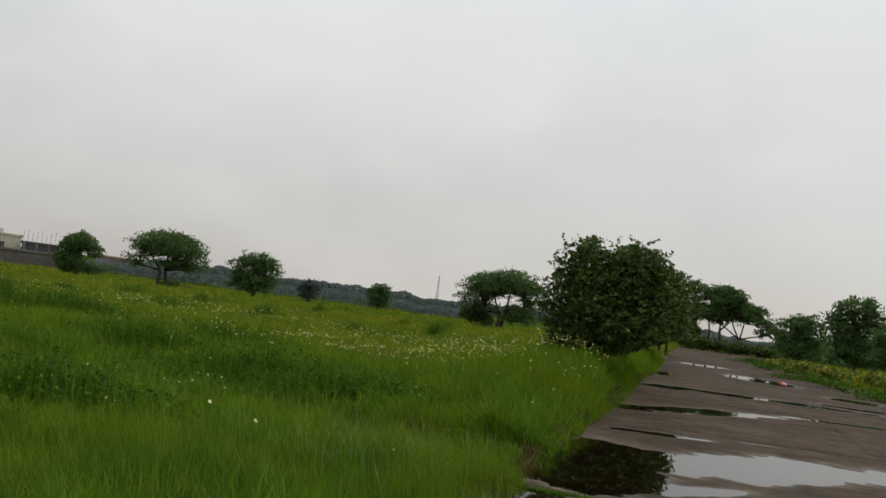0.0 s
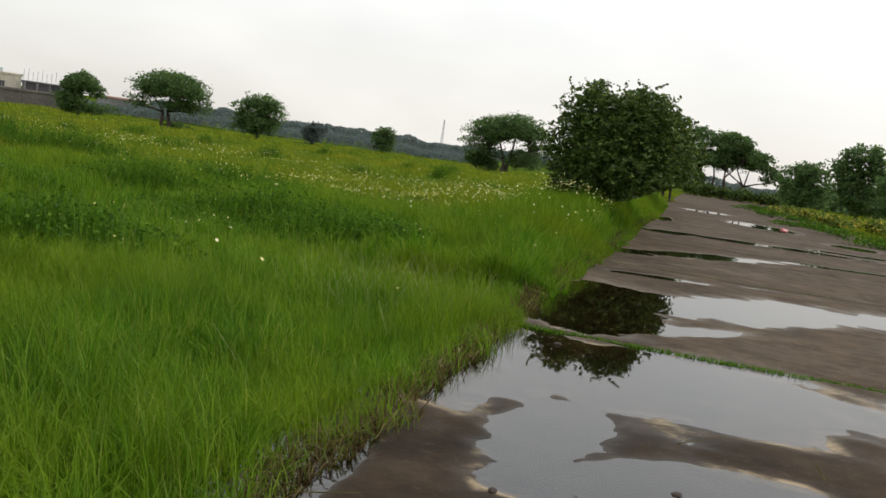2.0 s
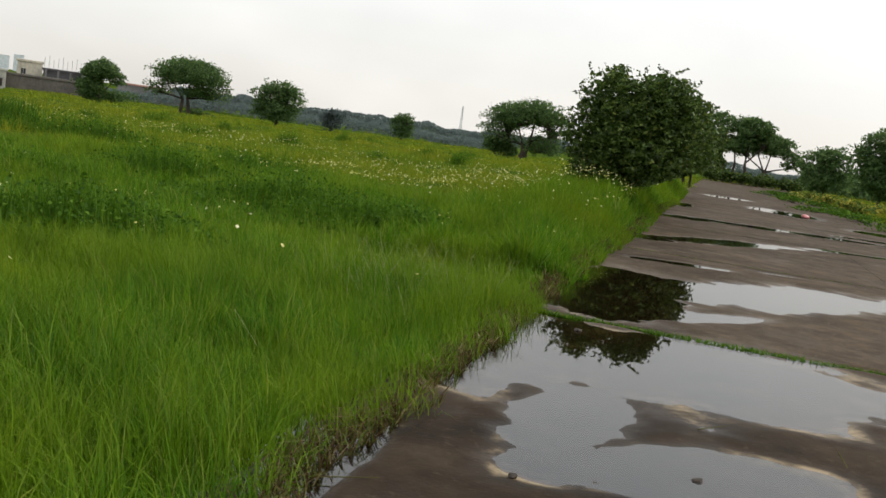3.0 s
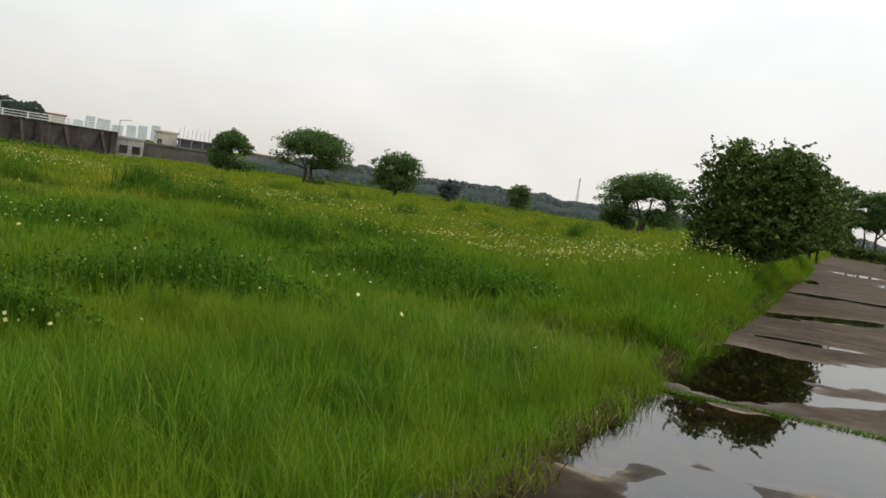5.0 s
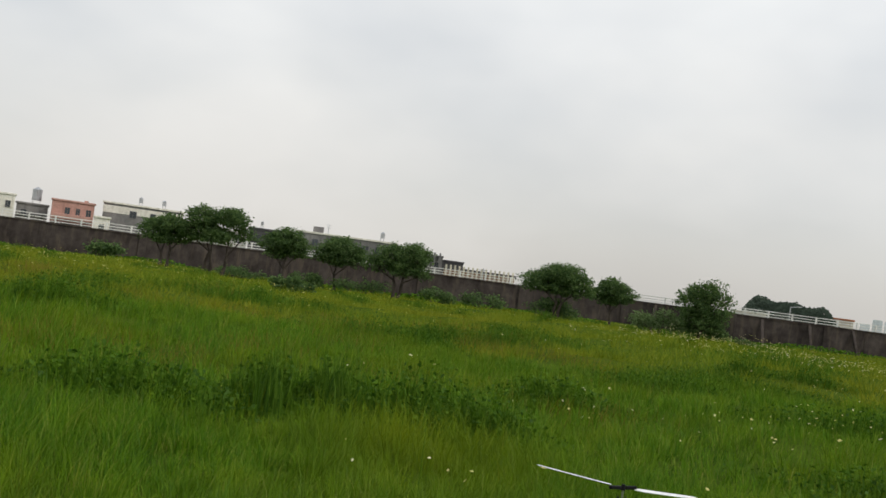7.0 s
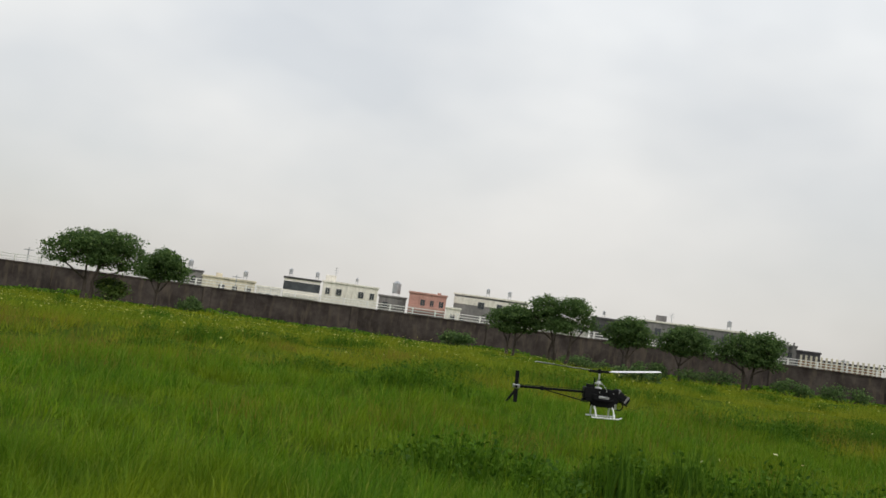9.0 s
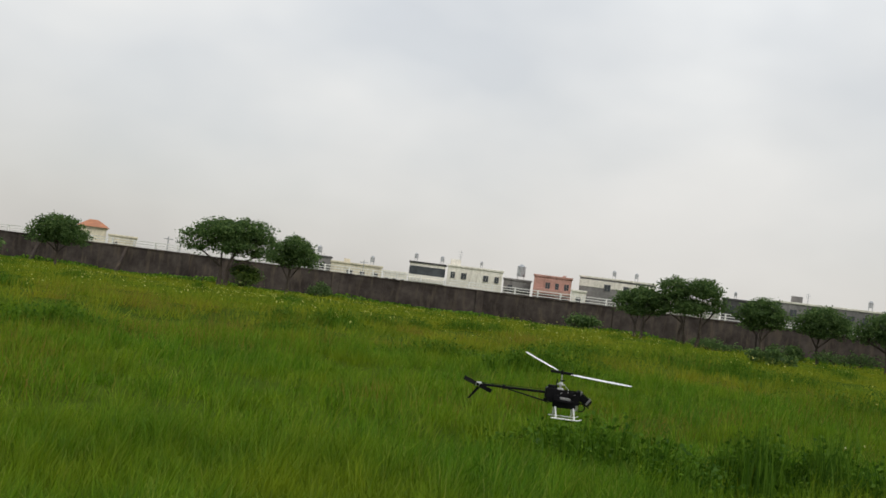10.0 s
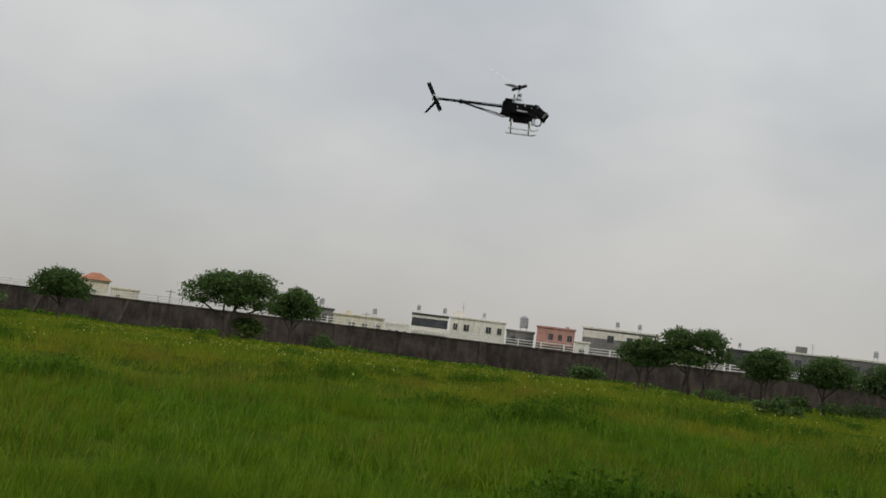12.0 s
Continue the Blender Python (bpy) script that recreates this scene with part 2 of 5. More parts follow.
WHITE_RAIL = mottled("white_rail_paint", (0.68, 0.67, 0.63), (0.80, 0.79, 0.75), 1.0, 8, 0.6, 0.1)
CREAM = mottled("cream_render", (0.62, 0.56, 0.43), (0.76, 0.69, 0.54), 0.3, 3, 0.85, 0.2, stain=(0.40, 0.36, 0.30))
WHITEWASH = mottled("white_render", (0.70, 0.665, 0.58), (0.82, 0.785, 0.70), 0.3, 3, 0.85, 0.2, stain=(0.52, 0.47, 0.39))
PINK = mottled("pink_tile_facing", (0.42, 0.225, 0.180), (0.54, 0.310, 0.255), 0.4, 5, 0.7, 0.2, stain=(0.25, 0.14, 0.11))
GREY = mottled("grey_render", (0.16, 0.155, 0.15), (0.25, 0.24, 0.23), 0.4, 4, 0.85, 0.2, stain=(0.12, 0.115, 0.11))
DARK_SHEET = mottled("dark_roof_sheet", (0.05, 0.048, 0.05), (0.09, 0.085, 0.085), 0.5, 5, 0.6, 0.2)
RUST = mottled("rusty_brown_cladding", (0.20, 0.095, 0.045), (0.34, 0.18, 0.075), 0.5, 5, 0.8, 0.3)
ORANGE_TILE = mottled("orange_roof_tile", (0.36, 0.14, 0.07), (0.46, 0.20, 0.10), 0.6, 5, 0.7, 0.3)
GREEN_TANK = mottled("grey_green_tank", (0.20, 0.26, 0.24), (0.30, 0.37, 0.34), 0.6, 5, 0.5, 0.2)
STEEL = mottled("galvanised_steel", (0.42, 0.43, 0.44), (0.56, 0.57, 0.58), 1.0, 12, 0.35, 0.1, metal=0.9)
# distance haze is painted into the towers' pale blue-grey colour
HAZE_BLUE = mottled("haze_tinted_tower_facade", (0.66, 0.70, 0.73), (0.74, 0.78, 0.80), 0.05, 0.4, 0.9, 0.1)
WINDOW = mottled("dark_window_glass", (0.030, 0.036, 0.042), (0.060, 0.070, 0.078), 0.6, 5, 0.12, 0.02, spec=0.6)
BLACK = mottled("black_carbon", (0.006, 0.006, 0.007), (0.012, 0.012, 0.013), 8, 90, 0.5, 0.15, 0.001, spec=0.06)
BLACK_PLASTIC = mottled("black_moulded_plastic", (0.007, 0.007, 0.008), (0.014, 0.014, 0.015), 8, 120, 0.65, 0.15, 0.001, spec=0.06)
BRIGHT_METAL = mottled("machined_aluminium", (0.62, 0.62, 0.63), (0.74, 0.74, 0.75), 20, 160, 0.28, 0.08, 0.001, metal=1.0)
WHITE_PLASTIC = mottled("white_nylon", (0.76, 0.76, 0.75), (0.82, 0.82, 0.81), 8, 120, 0.42, 0.08, 0.001)
BLADE_PAINT = mottled("white_blade_gelcoat", (0.72, 0.72, 0.72), (0.80, 0.80, 0.80), 8, 90, 0.30, 0.05, 0.001)
# shade of the backlit underside, painted dark on the blades' lower faces
BLADE_SHADE = mottled("painted_shade_underside", (0.05, 0.05, 0.055), (0.085, 0.085, 0.09), 8, 90, 0.4, 0.05, 0.001)
RED_FILM = mottled("red_plastic_film", (0.46, 0.10, 0.10), (0.62, 0.36, 0.34), 9, 40, 0.35, 0.4, 0.01)


# ---- building helpers ----
def polar(az, d, z=0.0):
    a = radians(az)
    return Vector((-math.sin(a) * d, math.cos(a) * d, z))


def part(name, bm, mat, parent=None, label=""):
    me = bpy.data.meshes.new(name)
    bm.to_mesh(me)
    bm.free()
    me.materials.append(mat)
    ob = new(name, me)
    ob.parent = parent
    return tagged(ob, label)


def raw_part(name, verts, faces, mat, parent=None, smooth=False):
    me = bpy.data.meshes.new(name)
    verts, faces = np.asarray(verts, np.float32), np.asarray(faces, np.int32)
    k = faces.shape[1]
    me.vertices.add(len(verts))
    me.vertices.foreach_set("co", verts.ravel())
    me.loops.add(faces.size)
    me.loops.foreach_set("vertex_index", faces.ravel())
    me.polygons.add(len(faces))
    me.polygons.foreach_set("loop_start", np.arange(0, faces.size, k, dtype=np.int32))
    me.polygons.foreach_set("loop_total", np.full(len(faces), k, np.int32))
    me.update(calc_edges=True)
    me.materials.append(mat)
    if smooth:
        me.polygons.foreach_set("use_smooth", np.ones(len(faces), bool))
    ob = new(name, me)
    ob.parent = parent
    return ob


def empty(name, m):
    ob = new(name)
    ob.matrix_basis = m
    return ob


def box(bm, size, at, turn=(0, 0, 0), bevel=0.0):
    made = bmesh.ops.create_cube(bm, size=1.0)["verts"]
    m = pose(*at, *turn) @ Matrix.Diagonal((*size, 1))
    bmesh.ops.transform(bm, matrix=m, verts=made)
    if bevel:
        edges = {e for v in made for e in v.link_edges}
        bmesh.ops.bevel(bm, geom=list(edges), offset=bevel, segments=1, affect="EDGES")
    return bm


def one_box(size, at, turn=(0, 0, 0), bevel=0.0):
    return box(bmesh.new(), size, at, turn, bevel)


def rod(bm, p, q, r0, r1=None, seg=8):
    p, q = Vector(p), Vector(q)
    r1 = r0 if r1 is None else r1
    made = bmesh.ops.create_cone(bm, cap_ends=True, segments=seg, radius1=r0, radius2=r1, depth=(q - p).length)["verts"]
    m = Matrix.Translation((p + q) / 2) @ (q - p).to_track_quat("Z", "Y").to_matrix().to_4x4()
    bmesh.ops.transform(bm, matrix=m, verts=made)
    return bm


def one_rod(p, q, r0, r1=None, seg=8):
    return rod(bmesh.new(), p, q, r0, r1, seg)


WAVES = np.random.default_rng(5).normal(size=(3, 7, 3))


def wavy(x, y, scale, which=0):
    """A smooth random height in about -1..1, by waves of that many metres."""
    out = 0
    for i, (a, b, c) in enumerate(WAVES[which]):
        k = 2 * math.pi / scale * (0.6 + 0.25 * i)
        h = math.hypot(a, b)
        out = out + np.sin(k * (a / h * x + b / h * y) + 5 * c + i) / (1 + 0.35 * i)
    return out / 2.6


def step(a, b, x):
    t = np.clip((x - a) / (b - a), 0, 1)
    return t * t * (3 - 2 * t)


# the road's own axes: u across it from its edge on the meadow side, v along it
RS = 0.262
RC = 1 / math.hypot(1, RS)
ROAD_W = 8.5


def road_uv(x, y):
    dx = x + 1.45
    return RC * (dx - RS * y), RC * (RS * dx + y)


def road_xy(u, v):
    return -1.45 + RC * (u + RS * v), RC * (v - RS * u)


def ground_z(x, y):
    r = np.hypot(x, y)
    u, v = road_uv(x, y)
    away = step(0.5, 6.0, -u)
    bank = 0.54 * np.exp(-((u + 1.25) / 1.2) ** 2) * step(12, 20, v) * step(75, 45, v) * step(-0.05, 0.45, -u)
    left = step(20, 36, np.degrees(np.arctan2(-x, y)))
    side = 1 - 0.26 * step(65, 73, np.degrees(np.arctan2(-x, y)))
    fall = 0.55 * step(58, 105, r) * step(15, 30, -u + 0.15 * r) + (0.52 * step(28, 82, r) + 0.30 * step(82, 112, r)) * left * side
    return bank + (0.2 * wavy(x, y, 17, 0) * step(8, 16, r) + (0.045 + 0.055 * step(8, 14, r)) * wavy(x, y, 5, 1)) * away - fall - 0.03


# ---- ground: one sheet out to the horizon ----
def build_ground():
    radii = np.concatenate([np.linspace(0.0, 30, 61)[1:], np.geomspace(31, 4000, 70)])
    ang = np.linspace(0, 2 * math.pi, 361)[:-1]
    R_, A_ = np.meshgrid(radii, ang, indexing="ij")
    X, Y = R_ * np.sin(A_), R_ * np.cos(A_)
    u, v = road_uv(X, Y)
    Z = ground_z(X, Y) - 0.02 - 0.35 * step(-1.3, -0.5, u) * step(11, 18, v) * step(1.5, 0.4, u)
    verts = np.stack([X.ravel(), Y.ravel(), Z.ravel()], 1)
    n = len(ang)
    i, j = np.meshgrid(np.arange(len(radii) - 1), np.arange(n), indexing="ij")
    faces = np.stack([i * n + j, (i + 1) * n + j, (i + 1) * n + (j + 1) % n, i * n + (j + 1) % n], -1).reshape(-1, 4)[:, ::-1]
    ob = raw_part("ground", verts, faces, SOIL, smooth=True)
    tagged(ob, "green meadow soil under rank uneven grass", "ground", kind="structure")
    bm = bmesh.new()
    bmesh.ops.create_circle(bm, cap_ends=True, segments=24, radius=0.55)
    bmesh.ops.translate(bm, verts=bm.verts, vec=(0, 0, -0.03))
    part("ground_core", bm, SOIL, ob)


# ---- road: concrete slabs with hollows that hold water ----
# across, along, half-sizes, wet or dry, and how it runs askew to the road
NEAR_HOLLOWS = [(1.6, 7.55, 1.75, 1.22, 1, 0.12), (0.25, 7.2, 0.6, 1.6, 1, 0), (1.2, 8.35, 0.8, 0.45, 1, 0), (0.80, 5.7, 0.36, 0.8, 1, 0.3), (1.5, 5.12, 0.90, 0.40, 1, 0.42), (-0.03, 4.2, 0.19, 0.85, 1, 0), (3.3, 6.5, 0.45, 0.25, 1, 0.3)]
FAR_HOLLOWS = [(2.3, 12.9, 2.3, 1.15, 1, 0.75), (0.5, 11.0, 0.85, 2.0, 1, 0), (1.2, 9.95, 0.85, 0.33, 1, 0.9), (5.4, 15.3, 1.3, 0.6, 1, 0.4), (1.1, 15.1, 0.75, 0.26, 1, 0.2), (2.4, 15.8, 0.4, 0.14, 1, 0),
           (1.7, 20.7, 1.5, 0.75, 1, 0.95), (0.4, 19.0, 0.4, 0.6, 1, 0), (4.6, 23.2, 1.2, 0.35, 1, 0.3), (3.2, 28.4, 3.0, 0.7, 1, 0.1), (0.6, 27.6, 0.8, 0.6, 1, 0), (6.0, 30.2, 1.2, 0.5, 1, 0.2),
           (4.2, 42.0, 1.3, 2.4, 1, -0.6), (6.6, 35.0, 0.8, 1.2, 1, 0), (2.0, 52.0, 1.2, 1.6, 1, 0), (0.4, 36.0, 0.3, 1.6, 1, 0)]


def road_height(u, v):
    h = 0.0035 * wavy(u, v, 1.7, 1) + 0.0026 * wavy(u + 3, v, 0.55, 2) + 0.0018 * wavy(u - 3, v + 2, 0.2, 1) + 0.003 * wavy(u, v, 6, 0) + 0.007
    wet, dry = 0.0, 0.0
    for cu, cv, ru, rv, s, skew in NEAR_HOLLOWS + FAR_HOLLOWS:
        d = np.hypot((u - cu) / ru, (v - cv - skew * (u - cu)) / rv) + 0.20 * wavy(u, v, 1.1, 2) + 0.11 * wavy(u, v, 0.42, 1) + 0.05 * wavy(u, v, 0.2, 0)
        k = step(1.5, 0.6, d)
        if s > 0:
            wet = np.maximum(wet, k)
        else:
            dry = np.maximum(dry, k)
    h = h - 0.030 * wet * (1 - 0.85 * dry)
    return np.maximum(h, -0.032)


def build_road():
    road = empty("road", Matrix())
    tagged(road, "old brown-grey concrete slab road with rain puddles", "road", kind="structure")
    length, width = 7.25, ROAD_W / 2
    v0 = 8.85 - 4 * length
    for row in range(18):
        for lane in range(2):
            a, b = v0 + row * length + 0.02, v0 + (row + 1) * length - 0.02
            c, d = lane * width + (0.003 if lane else -0.25), (lane + 1) * width - 0.003
            cell = 0.06 if -1 < row - 3 < 3 and lane == 0 else 0.11 if row < 9 else 0.3
            us, vs = np.linspace(c, d, max(3, int((d - c) / cell))), np.linspace(a, b, max(3, int((b - a) / cell)))
            U, V = np.meshgrid(us, vs, indexing="ij")
            X, Y = road_xy(U, V)
            Z = road_height(U, V)
            rim = (V == vs[0]) | (V == vs[-1])
            Z = np.where(rim & (row in (3, 4)) & (np.abs(V - 8.85) < 0.1), Z - 0.03, Z)
            n = len(vs)
            i, j = np.meshgrid(np.arange(len(us) - 1), np.arange(n - 1), indexing="ij")
            faces = np.stack([i * n + j, (i + 1) * n + j, (i + 1) * n + j + 1, i * n + j + 1], -1).reshape(-1, 4)
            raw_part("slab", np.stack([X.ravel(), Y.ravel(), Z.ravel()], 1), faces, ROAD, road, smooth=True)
    bm = bmesh.new()
    corners = [bm.verts.new((*road_xy(u, v), -0.011)) for u, v in ((-0.35, -20), (ROAD_W, -20), (ROAD_W, 70), (-0.35, 70))]
    bm.faces.new(corners)
    tagged(part("puddle_water", bm, WATER), "still rainwater lying in the road's hollows", "puddle", kind="structure")
    # the bend at the far end
    bm = bmesh.new()
    left = [bm.verts.new((*road_xy(30 - 30 * math.cos(radians(5 * k)), 98 + 30 * math.sin(radians(5 * k))), 0.0)) for k in range(13)]
    right = [bm.verts.new((*road_xy(30 - 21.5 * math.cos(radians(5 * k)), 98 + 21.5 * math.sin(radians(5 * k))), 0.0)) for k in range(13)]
    for k in range(12):
        bm.faces.new((left[k], right[k], right[k + 1], left[k + 1]))
    part("bend", bm, ROAD, road)


# ---- grass ----
def blade_mesh(name, x, y, z, h, w, lean, mat, rng, segments=2, parent=None, heading=None):
    """Bent tapered blades, one strip each."""
    n = len(x)
    a, side = rng.uniform(0, 2 * math.pi, n), rng.uniform(0, 2 * math.pi, n)
    a = a if heading is None else heading
    bx, by = np.cos(a) * lean * h, np.sin(a) * lean * h
    sx, sy = np.cos(side) * w / 2, np.sin(side) * w / 2
    if segments == 1:
        v = np.stack([np.stack([x - sx, y - sy, z], 1), np.stack([x + sx, y + sy, z], 1), np.stack([x + bx, y + by, z + h], 1)], 1)
        f = np.arange(3 * n).reshape(n, 3)
        return raw_part(name, v.reshape(-1, 3), f, mat, parent)
    mx, my, mz = x + 0.32 * bx, y + 0.32 * by, z + 0.58 * h
    droop = np.sqrt(np.maximum(0.2, 1 - 0.55 * lean ** 2))
    v = np.stack([np.stack([x - sx, y - sy, z], 1), np.stack([x + sx, y + sy, z], 1),
                  np.stack([mx + 0.8 * sx, my + 0.8 * sy, mz], 1), np.stack([mx - 0.8 * sx, my - 0.8 * sy, mz], 1),
                  np.stack([x + bx, y + by, z + h * droop], 1)], 1)
    base = 5 * np.arange(n)[:, None]
    f = np.concatenate([base + [0, 1, 2], base + [0, 2, 3], base + [3, 2, 4]], 0)
    return raw_part(name, v.reshape(-1, 3), f, mat, parent)


def scatter(rng, r0, r1, count, a0=-31, a1=112):
    r = np.sqrt(rng.uniform(r0 ** 2, r1 ** 2, count))
    a = np.radians(rng.uniform(a0, a1, count))
    return -np.sin(a) * r, np.cos(a) * r


def on_meadow(x, y, rng, edge=0.0):
    u, v = road_uv(x, y)
    ragged = 0.16 * wavy(x, y, 1.3, 2) + rng.normal(0, 0.05, len(x))
    near_side = u < edge - 0.03 + ragged
    far_side = (u > ROAD_W + 0.3 + ragged) & (v < 100)
    beyond = v > 101.5 + ragged * 3
    return near_side | far_side | beyond


def grass_height(x, y):
    u, v = road_uv(x, y)
    bank = 0.06 * np.exp(-((u + 0.9) / 0.9) ** 2) * step(12, 19, v) * step(48, 36, v)
    far = step(9, 16, np.hypot(x, y))
    mound = np.clip(wavy(x, y, 3.6, 1) - 0.15, 0, 1) * 0.30 * far
    return np.maximum(0.16, 0.33 + 0.11 * wavy(x, y, 4.5, 1) * (1 - 0.5 * far) + 0.10 * wavy(x, y, 1.5, 2)) + bank + mound


def build_grass():
    rng = np.random.default_rng(11)
    for name, r0, r1, count, w, seg, k, mat, per, spread, label in (
            ("grass_foreground", 1.6, 9, 265000, 0.0052, 2, 0.82, GRASS, 30, 0.075, "tall fresh green rank grass beside the road"),
            ("grass_middle", 9, 22, 215000, 0.0088, 2, 0.70, GRASS, 30, 0.13, "tall green meadow grass in uneven tufts"),
            ("grass_meadow", 22, 55, 200000, 0.026, 1, 0.70, GRASS_FAR, 34, 0.30, "yellow-green open meadow grass"),
            ("grass_distance", 55, 125, 190000, 0.085, 1, 0.55, GRASS_FAR, 40, 0.55, "far flat meadow grass before the wall")):
        # tussocks: blades spring from shared roots and lean outwards
        roots = count // per
        cx, cy = scatter(rng, r0, r1, roots)
        vigour = np.clip(1 + 0.36 * rng.normal(size=roots), 0.40, 1.9)
        k_ = rng.integers(0, roots, count)
        ox, oy = rng.normal(0, spread, count), rng.normal(0, spread, count)
        x, y = cx[k_] + ox, cy[k_] + oy
        keep = on_meadow(x, y, rng) & (np.hypot(x, y) > 1.6)
        x, y, ox, oy, big = x[keep], y[keep], ox[keep], oy[keep], vigour[k_][keep]
        u, v = road_uv(x, y)
        short = 0.72 + 0.28 * step(0.0, 0.4, np.where(u < 4, -u, u - ROAD_W))
        off = np.hypot(ox, oy) / spread
        h = grass_height(x, y) * k * short * big * np.exp(-0.10 * off ** 2) * rng.uniform(0.6, 1.15, len(x))
        lean = np.abs(rng.normal(0.26, 0.26, len(x))) + 0.24 * off
        way = np.arctan2(oy + 0.35 * spread, ox - 0.5 * spread) + rng.normal(0, 0.7, len(x))
        ob = blade_mesh(name, x, y, ground_z(x, y) - 0.02, h, w * rng.uniform(0.6, 1.4, len(x)), lean, mat, rng, seg, heading=way)
        tagged(ob, label, "grass", kind="stuff")
    # matted dead grass along the edge of the concrete
    u, v = rng.uniform(-0.16, 0.06, 8000), 1.5 + 34 * rng.uniform(0, 1, 8000) ** 1.6
    x, y = road_xy(u + 0.12 * wavy(u, v, 1.4, 2), v)
    ob = blade_mesh("dry_grass_edge", x, y, np.full(len(x), -0.02), rng.uniform(0.04, 0.17, len(x)) * (1 + 1.1 * step(8, 14, v) * step(0.05, -0.15, u)), np.full(len(x), 0.006) * (1 + v / 14), rng.uniform(0.5, 1.8, len(x)), STRAW, rng, 2)
    tagged(ob, "brown matted dead grass along the concrete edge", "grass", kind="stuff")
    # tall grass on the low bank beside the road
    n = 42000
    u, v = -2.7 * rng.uniform(0, 1, n) ** 1.2 + 0.10, 11 + 38 * rng.uniform(0, 1, n) ** 1.3
    x, y = road_xy(u + 0.12 * wavy(u, v, 1.4, 2), v)
    ob = blade_mesh("bank_grass", x, y, ground_z(x, y) - 0.02, (0.24 + 0.16 * step(-0.1, 0.5, -u)) * (0.95 + 0.5 * wavy(x, y, 0.7, 1) + 0.25 * wavy(x, y, 2.6, 2)) * rng.uniform(0.5, 1.2, n), np.full(n, 0.015), np.abs(rng.normal(0.45, 0.3, n)), GRASS, rng, 2)
    tagged(ob, "tall bright green grass on the road bank", "grass", kind="stuff")
    # grass grown in the joints across the road
    us, vs = [], []
    for row, n in ((4, 4200), (5, 2600), (6, 1200), (3, 1500)):
        vj = 8.85 + (row - 4) * 7.25
        us.append(rng.uniform(-0.1, ROAD_W if row != 4 else 6.5, n)), vs.append(vj + rng.normal(0, 0.035, n))
    u, v = np.concatenate(us), np.concatenate(vs)
    x, y = road_xy(u, v)
    ob = blade_mesh("joint_grass", x, y, np.full(len(x), -0.03), rng.uniform(0.03, 0.075, len(x)) * (1 - 0.05 * u), np.full(len(x), 0.008), rng.uniform(0.3, 1.2, len(x)), WEED, rng, 2)
    tagged(ob, "low green moss and grass in the slab joints", "grass", kind="stuff")
    # patches of grass in reddish seed
    cx, cy = scatter(rng, 11, 34, 60, 40, 106)
    k = rng.integers(0, 60, 9000)
    x, y = cx[k] + rng.normal(0, 0.7, 9000), cy[k] + rng.normal(0, 0.45, 9000)
    ob = blade_mesh("seeding_grass", x, y, ground_z(x, y), grass_height(x, y) * rng.uniform(0.7, 1.0, 9000), np.full(9000, 0.007), np.abs(rng.normal(0.3, 0.2, 9000)), RUSTY_GRASS, rng, 1)
    tagged(ob, "patches of meadow grass in reddish seed", "grass", kind="stuff")
    # pale feathery seed heads leaning over the grass
    n = 260
    x, y = rng.normal(-0.1, 0.6, n), rng.normal(8.8, 0.9, n)
    u, v = road_uv(x, y)
    x, y = x[u < -0.3], y[u < -0.3]
    ob = blade_mesh("seed_heads", x, y, np.full(len(x), 0.05), rng.uniform(0.34, 0.50, len(x)), np.full(len(x), 0.0024), rng.uniform(0.7, 1.35, len(x)), SEEDHEAD, rng, 2)
    tagged(ob, "pale feathery grass seed heads bowing sideways", "grass", kind="stuff")


# ---- leaves, weeds and flowers ----
def leaf_mesh(name, c, size, mat, rng, parent=None, up=0.4):
    """Folded leaves of two triangles round the given centres."""
    n = len(c)
    axis = rng.normal(size=(n, 3))
    axis[:, 2] *= 0.55
    axis /= np.linalg.norm(axis, axis=1)[:, None]
    nor = rng.normal(size=(n, 3)) * 0.8 + [0, 0, up]
    side = np.cross(axis, nor)
    side /= np.linalg.norm(side, axis=1)[:, None] + 1e-6
    s = (size * rng.uniform(0.6, 1.4, n))[:, None]
    v = np.stack([c - axis * s * 0.6, c + side * s * 0.42 + [0, 0, 0.0], c + axis * s * 0.6, c - side * s * 0.42], 1)
    v[:, 1, 2] += 0.12 * s[:, 0]
    v[:, 3, 2] += 0.12 * s[:, 0]
    b = 4 * np.arange(n)[:, None]
    return raw_part(name, v.reshape(-1, 3), np.concatenate([b + [0, 1, 2], b + [0, 2, 3]], 0), mat, parent)


def lobe_points(rng, lobes, count, loose=0.26):
    """Points in the outer shells of overlapping lobes (x, y, z, rx, ry, rz)."""
    lobes = np.asarray(lobes)
    weight = lobes[:, 3] * lobes[:, 4] + lobes[:, 4] * lobes[:, 5] + lobes[:, 3] * lobes[:, 5]
    k = rng.choice(len(lobes), count, p=weight / weight.sum())
    d = rng.normal(size=(count, 3))
    d /= np.linalg.norm(d, axis=1)[:, None]
    r = rng.uniform(0.35, 1.0, count) ** 0.45
    ragged = 1 + 0.22 * np.sin(7 * d[:, 0] + 3 * k) * np.sin(6 * d[:, 1] + k) + loose * rng.normal(size=count)
    return lobes[k, :3] + d * lobes[k, 3:] * (r * ragged)[:, None]


